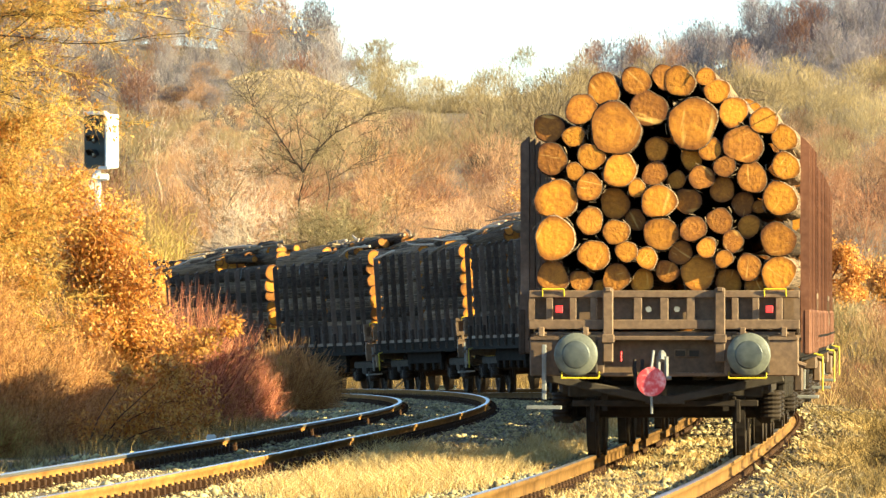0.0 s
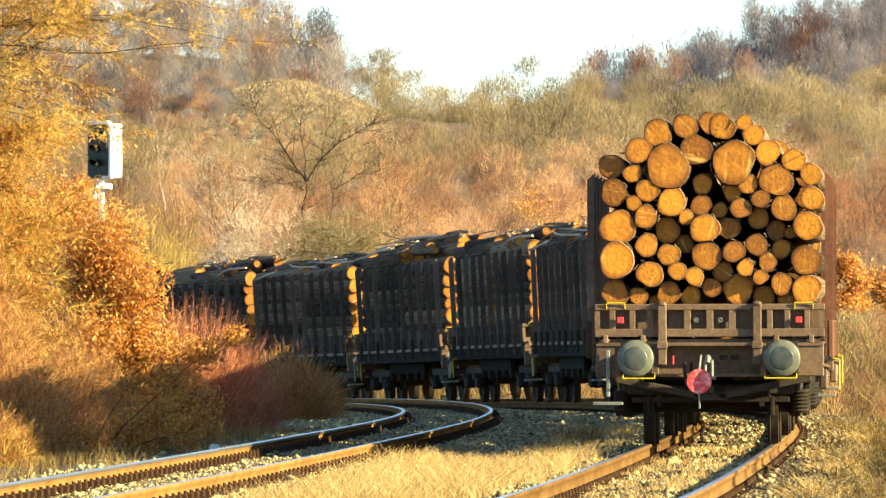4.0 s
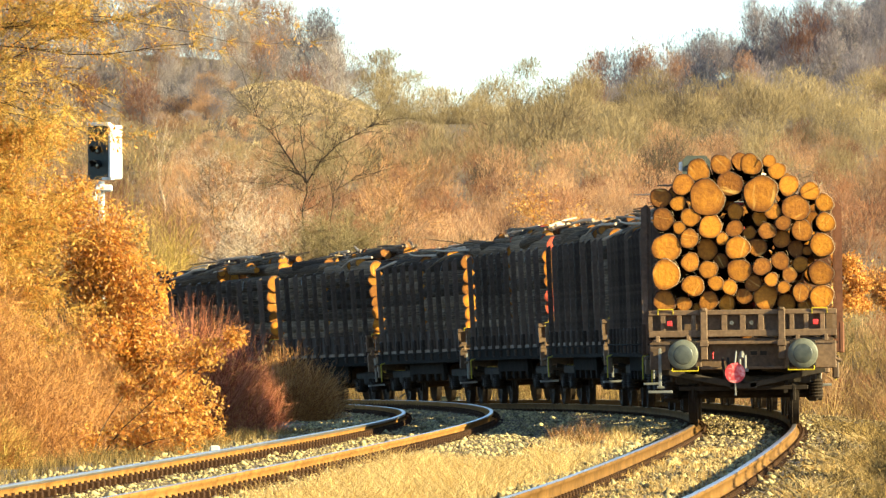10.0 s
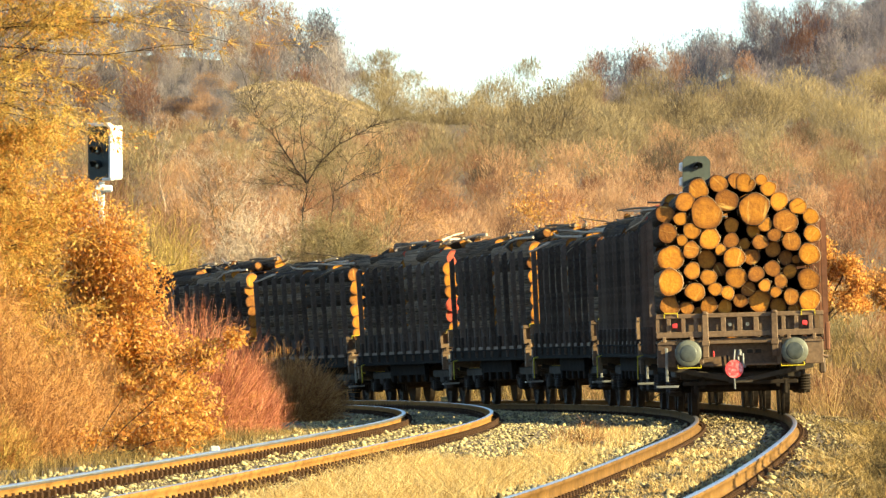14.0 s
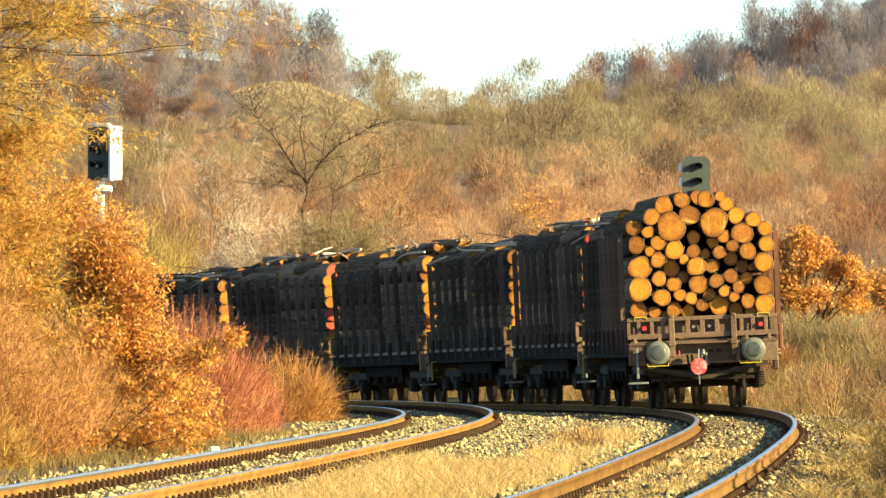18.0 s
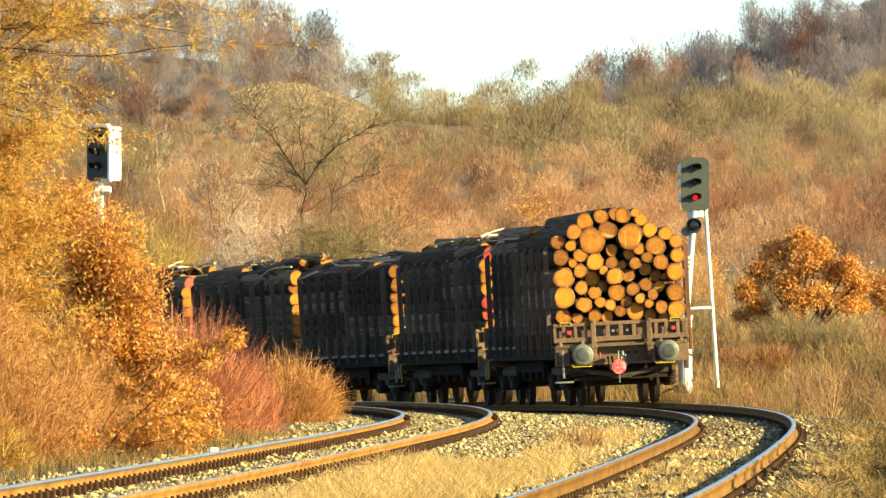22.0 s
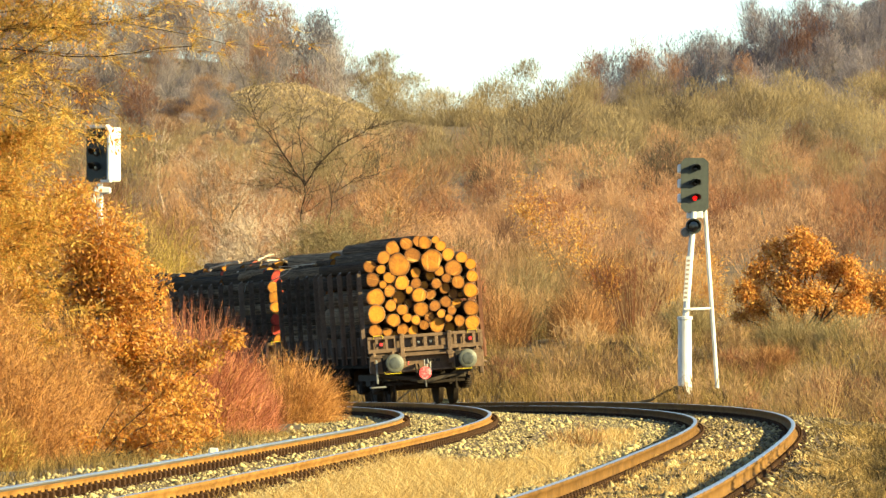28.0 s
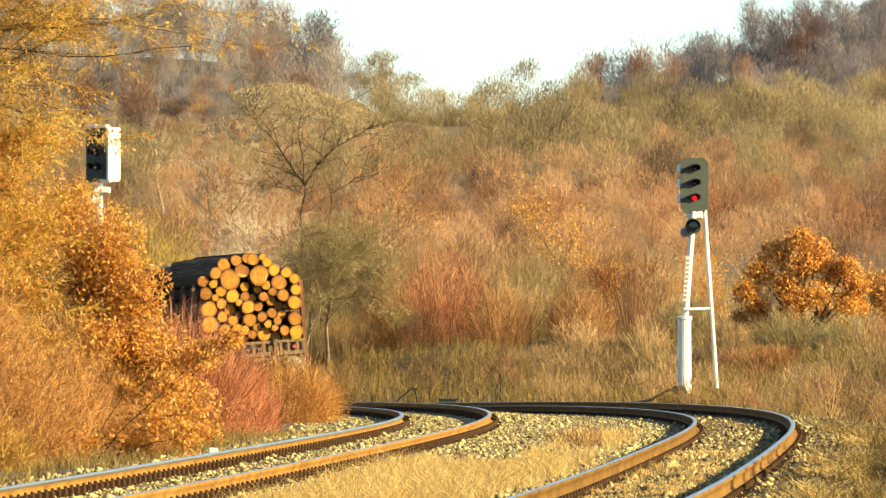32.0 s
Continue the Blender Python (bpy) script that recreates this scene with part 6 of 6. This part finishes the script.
scatter("bank_scrub", low_t, bank_spots(240, 2.4, 12.5, 128, 246, 0.85), M["scrub_near"], "low tangled brown growth on the bank")
scatter("bank_scrub", low_t, bank_spots(60, 3.0, 12.5, 150, 238, 0.75), M["scrub_red"], "low reddish brambles on the bank")
scatter("bank_scrub", low_t, bank_spots(70, 1.7, 4.8, 80, 128, 0.34), M["weed"], "low dark weeds on the verge")
blades("weed_patch", 11000, tufted(11000, 2.6, 12.0, 140, 232, 700, 0.25), 0.55, 0.009, M["weed"], "tall brown weeds on the bank", 0.6)
blades("weed_patch", 4500, tufted(4500, 3.2, 13.0, 150, 235, 260, 0.22), 0.50, 0.008, M["dry_grass"], "tall straw grass on the bank", 0.6)
blades("weed_patch", 11000, tufted(11000, 2.6, 9.0, 205, 262, 500, 0.25), 0.62, 0.010, M["weed"], "brown weeds behind the far curve")
blades("weed_patch", 9000, tufted(9000, -9.2, -7.0, 82, 150, 260, 0.15), 0.17, 0.006, M["weed"], "low weeds at the edge of the ballast")
wx, wy = RNG.uniform(-9, 17, 14000), RNG.uniform(232, 266, 14000)
keep = wx - track_x(wy) > 2.8
blades("weed_patch", int(keep.sum()), (wx[keep], wy[keep]), 0.40, 0.011, M["weed"], "brown weeds at the foot of the scrub")
kx, ky = RNG.uniform(-28, -3, 26000), RNG.uniform(655, 850, 26000)
keep = (kx * 800 / ky > -26) & (kx * 800 / ky < -5)
blades("meadow_grass", int(keep.sum()), (kx[keep], ky[keep]), 0.22, 0.07, M["turf"], "straw-brown turf on the rounded knoll")
blades("meadow_grass", 9000, (RNG.uniform(6.9, 19, 9000), RNG.uniform(280, 345, 9000)), 0.14, 0.02, M["dry_grass"], "pale dry meadow behind the bushes")


def stones(n, x0, x1, y0, y1, s0, s1, label, mat="ballast"):
    """Broken ballast: eight-sided stones of uneven shape."""
    y = y0 * (y1 / y0) ** RNG.uniform(0, 1, n)
    c = RNG.uniform(x0, x1, n)
    rail = np.minimum.reduce([np.abs(c - r) for r in (-0.7525, 0.7525, -GAP - 0.7525, -GAP + 0.7525)])
    ok = rail > 0.13
    y, c = y[ok], c[ok]
    n = len(y)
    x = track_x(y) + c
    o = np.array([[1, 0, 0], [-1, 0, 0], [0, 1, 0], [0, -1, 0], [0, 0, 1], [0, 0, -1]], float)
    sz = RNG.uniform(s0, s1, n)
    V = (o[None] + RNG.normal(size=(n, 6, 3)) * 0.28) * sz[:, None, None] * np.array([[[1.1, 1.1, 0.8]]])
    V += np.stack([x, y, ground_z(x, y) + sz * 0.25], 1)[:, None, :]
    f = np.array([[0, 2, 4], [2, 1, 4], [1, 3, 4], [3, 0, 4], [2, 0, 5], [1, 2, 5], [3, 1, 5], [0, 3, 5]])
    F = (np.arange(n)[:, None, None] * 6 + f[None]).reshape(-1, 3)
    return tagged(new("ballast", fast_mesh("ballast", V.reshape(-1, 3), F, [M[mat]])), label, "gravel", kind="stuff")


stones(46000, -7.3, -1.0, 77, 215, 0.009, 0.022, "pale grey-brown broken stone ballast")
stones(7000, 1.05, 3.4, 77, 190, 0.010, 0.026, "earth-stained stones on the verge", "earthy_ballast")
stones(12000, -1.0, 1.05, 77, 215, 0.009, 0.023, "earth-stained stone ballast between the rails", "earthy_ballast")
stones(1500, -7.6, 1.4, 78, 170, 0.035, 0.055, "larger loose stones on the ballast")


# ---- signals and small trackside things ----
def plate(bm, w, h, cut, y, depth):
    """An upright plate with cut corners, in the XZ plane."""
    pts = [(-w / 2 + cut, 0), (w / 2 - cut, 0), (w / 2, cut), (w / 2, h - cut), (w / 2 - cut, h), (-w / 2 + cut, h), (-w / 2, h - cut), (-w / 2, cut)]
    a = [bm.verts.new((x, y, z)) for x, z in pts]
    b = [bm.verts.new((x, y + depth, z)) for x, z in pts]
    bm.faces.new(a)
    bm.faces.new(b[::-1])
    for i in range(8):
        j = (i + 1) % 8
        bm.faces.new((a[i], b[i], b[j], a[j]))
    bmesh.ops.recalc_face_normals(bm, faces=bm.faces)
    return bm


def hood(bm, x, z, r, length):
    """A half-round sun hood over a lens."""
    n = 10
    ring = []
    for k in range(n + 1):
        a = math.pi * (-0.08 + 1.16 * k / n)
        ring.append([bm.verts.new((x + rr * math.cos(a), yy, z + rr * math.sin(a))) for rr, yy in ((r, 0), (r, -length * (0.45 + 0.55 * math.sin(max(0, min(math.pi, a))))), (r - 0.012, -length * (0.45 + 0.55 * math.sin(max(0, min(math.pi, a))))), (r - 0.012, 0))])
    for a, b in zip(ring, ring[1:]):
        for i in range(3):
            bm.faces.new((a[i], b[i], b[i + 1], a[i + 1]))
    bmesh.ops.recalc_face_normals(bm, faces=bm.faces)
    return bm


def signal_head(sig, lit, w, h, depth, z0, x0, turn=0.0):
    head = part("signal_head", plate(B(), w, h, 0.10, 0.0, 0.02), M["signal_grey"], sig, "dark grey-green back plate with cut corners")
    head.matrix_basis = pose(x0, 0, z0, 0, 0, turn)
    for k in range(3):
        bm = box(B(), (-0.06, 0.02 + depth / 2, h * (0.80 - 0.27 * k)), (w * 0.86, depth, h * 0.17), 0.03)
        part("lamp_housing", bm, M["white_paint"], head, "white painted lamp housing")
    part("mounting_rail", box(B(), (0, 0.10, h * 0.5), (0.12, 0.14, h * 0.96), 0.02), M["signal_grey"], head)
    for k in range(3):
        z = h * (0.80 - 0.27 * k)
        part("hood", hood(B(), 0.0, z, 0.105, 0.30), M["signal_black"], head, "black sun hood")
        bm = turned(B(), [(-0.012, 0.055), (-0.03, 0.048), (-0.042, 0.02)], "Y", 18, (0, 0, z))
        part("lens", bm, red_light if (lit and k == 2) else M["lens_dark"], head, "glowing red lens" if (lit and k == 2) else "", smooth=True)
    return head


def right_signal():
    s = tagged(new("railway_signal"), "white railway signal mast showing a red light", "signal")
    s.location = (5.28, 200.0, -0.15)
    bm = turned(B(), [(0, 0.19), (0.03, 0.155), (1.78, 0.145), (1.80, 0.17), (1.86, 0.17), (1.87, 0.085)], "Z", 16)
    part("mast_base", bm, M["white_paint"], s, "thick white lower mast", smooth=False)
    bm = rod(B(), (0.02, 0, 1.85), (0.20, 0, 4.15), 0.072, 0.062, 14)
    part("mast", bm, M["white_paint"], s, "slim white upper mast")
    bm = rod(B(), (0.44, 0.10, 4.25), (0.72, 0.35, 0.30), 0.045, 0.045, 10)
    part("stay", bm, M["white_paint"], s, "slanting white stay tube")
    bm = rod(B(), (0.07, 0.02, 2.02), (0.56, 0.22, 2.04), 0.03, 0.03, 8)
    box(bm, (0.07, -0.02, 2.02), (0.19, 0.20, 0.05), 0.01)
    part("crossbar", bm, M["white_paint"], s)
    signal_head(s, True, 0.62, 1.19, 0.28, 4.13, 0.22, 12)
    bm = box(B(), (0.22, 0.06, 4.08), (0.36, 0.10, 0.16), 0.02)
    part("bracket", bm, M["white_paint"], s)
    bm = turned(B(), [(-0.05, 0.165), (0.0, 0.175), (0.10, 0.16), (0.16, 0.06)], "Y", 20, (0.19, -0.12, 3.83))
    lamp = part("lower_lamp", bm, M["signal_grey"], s, "round grey lower lamp with a black hood")
    part("lens", turned(B(), [(-0.055, 0.13), (-0.07, 0.10), (-0.075, 0.03)], "Y", 20, (0.19, -0.12, 3.83)), M["lens_dark"], lamp)
    part("hood", hood(B(), 0.0, 0.0, 0.15, 0.22), M["signal_black"], lamp).location = (0.19, -0.17, 3.83)
    bm = turned(B(), [(-0.06, 0.10), (0.06, 0.11), (0.10, 0.05)], "Y", 16, (0.02, 0.0, 3.70))
    part("rear_lamp", bm, M["grey_metal"], s)
    bm = box(B(), (0.05, -0.085, 2.68), (0.11, 0.014, 0.98), 0.004, ry=4.5)
    pl = part("number_plate", bm, M["white_paint"], s, "narrow white plate with dark bars")
    bm = B()
    for k in range(9):
        box(bm, (0.012 + 0.0085 * k, -0.095, 2.28 + 0.10 * k), (0.065, 0.006, 0.045))
    part("bar", bm, M["sleeper"], pl, "dark bars").data
    bm = B()
    rod(bm, (-0.05, -0.15, 0.30), (-0.35, -0.2, 0.26), 0.03, seg=8)
    rod(bm, (-0.35, -0.2, 0.26), (-0.75, -0.25, 0.04), 0.03, seg=8)
    rod(bm, (-0.75, -0.25, 0.04), (-1.20, -0.3, -0.04), 0.03, seg=8)
    box(bm, (-0.12, -0.2, 0.26), (0.30, 0.22, 0.18), 0.03)
    part("cable", bm, M["dark_steel"], s, "black cable and junction box at the foot")


def left_signal():
    s = tagged(new("railway_signal"), "railway signal half hidden by leaves, white housing in sun", "signal")
    s.location = (-7.09, 190.0, -0.45)
    part("mast", rod(B(), (0.0, 0, 0), (0.0, 0, 4.9), 0.075, 0.065, 14), M["white_paint"], s, "white painted signal mast")
    h = part("signal_head", plate(B(), 0.62, 1.14, 0.06, 0, 0.03), M["signal_grey"], s, "dark signal face")
    h.matrix_basis = pose(-0.02, -0.12, 4.93, 0, 0, -32)
    bm = box(B(), (0.06, 0.20, 0.57), (0.50, 0.36, 1.12), 0.03)
    part("lamp_housing", bm, M["white_paint"], h, "sunlit white lamp housing")
    bm = box(B(), (0.00, -0.05, 1.15), (0.52, 0.16, 0.07), 0.01)
    box(bm, (0.315, -0.05, 0.54), (0.06, 0.16, 1.00), 0.01)
    box(bm, (0.29, -0.05, 1.10), (0.05, 0.16, 0.15), 0.01, ry=-45)
    box(bm, (0.20, -0.02, 0.02), (0.24, 0.10, 0.06), 0.01)
    part("rim", bm, M["white_paint"], h)
    for k in range(3):
        z = 0.90 - 0.30 * k
        part("hood", hood(B(), -0.06, z, 0.11, 0.26), M["signal_black"], h)
        part("lens", turned(B(), [(-0.012, 0.075), (-0.03, 0.068), (-0.042, 0.03)], "Y", 18, (-0.06, 0, z)), M["lens_dark"], h)
    bm = box(B(), (0.05, -0.05, 4.76), (0.36, 0.24, 0.14), 0.03)
    box(bm, (-0.14, -0.05, 4.58), (0.10, 0.20, 0.20), 0.03)
    part("bracket", bm, M["white_paint"], s)


right_signal()
left_signal()


def marker(x, y, w, h, label):
    g = float(ground_z(x, y))
    bm = box(B(), (0, 0, h / 2), (w, w, h), 0.02)
    bmesh.ops.scale(bm, vec=(0.85, 0.85, 1), verts=[v for v in bm.verts if v.co.z > h * 0.7])
    me = bpy.data.meshes.new("marker_stone")
    bm.to_mesh(me)
    bm.free()
    me.materials.append(M["concrete"])
    o = tagged(new("marker_stone", me), label, "marker post")
    o.location = (x, y, g - 0.03)


marker(-2.86, 114.6, 0.14, 0.15, "small white-washed concrete marker beside the rail")


def trackside_gear():
    """Point gear beside the far curve: a grey box, a bent lever and a yellow cover."""
    g = tagged(new("track_lever"), "bent black lever with a ground frame beside the rail", "lever")
    g.location = (-0.75, 224, -0.62)
    bm = B()
    rod(bm, (-0.35, 0, 0.30), (0.02, 0, 0.62), 0.025, seg=8)
    rod(bm, (0.02, 0, 0.62), (0.16, 0, 0.58), 0.025, seg=8)
    rod(bm, (0.08, 0, 0.60), (0.20, 0, 0.10), 0.022, seg=8)
    part("lever_arm", bm, M["dark_steel"], g)
    part("foot", box(B(), (0, 0, 0.12), (0.7, 0.3, 0.24), 0.02), M["dark_steel"], g)
    b = tagged(new("relay_box"), "low grey-green metal box beside the rail", "box")
    b.location = (0.15, 223, -0.60)
    part("body", box(B(), (0, 0, 0.16), (0.46, 0.3, 0.32), 0.03), M["signal_grey"], b)
    part("lid", box(B(), (0, 0, 0.335), (0.50, 0.34, 0.03), 0.01), M["signal_grey"], b)


trackside_gear()


# ---- what moves: the train draws away round the curve ----
def rear_distance(t):
    return 92.84 + 4.27773 * t - 0.0260759 * t * t + 0.00107480 * t**3 - 0.026 * max(0.0, t - 25.0)**2


def wagon_pose(k, t):
    mid = arc_at(rear_distance(t)) + LEN / 2 + k * LEN
    a, _, ca = on_line(mid - 4.4)
    b, _, cb = on_line(mid + 4.4)
    d = b - a
    yaw, pitch = math.atan2(-d.x, d.y), math.atan2(d.z, math.hypot(d.x, d.y))
    c = (a + b) / 2
    return Matrix.Translation(c) @ Matrix.Rotation(yaw, 4, "Z") @ Matrix.Rotation(pitch, 4, "X") @ Matrix.Rotation(-math.radians((ca + cb) / 2), 4, "Y")


def motions():
    for k, (w, load) in enumerate(zip(WAGONS, LOADS)):
        rows = [(float(t), wagon_pose(k, t)) for t in range(33)]
        walk(w, rows)
        walk(load, rows)
    for w in WAGONS[:2]:
        for ws in [o for o in w.children_recursive if o.name.startswith("wheelset")]:
            place = Matrix.Translation(ws.location)
            rows = []
            for i in range(321):
                t = i / 10
                turn = (arc_at(rear_distance(t)) - arc_at(rear_distance(0))) / 0.46
                rows.append((t, place @ Matrix.Rotation(-turn, 4, "X")))
            walk(ws, rows)


motions()
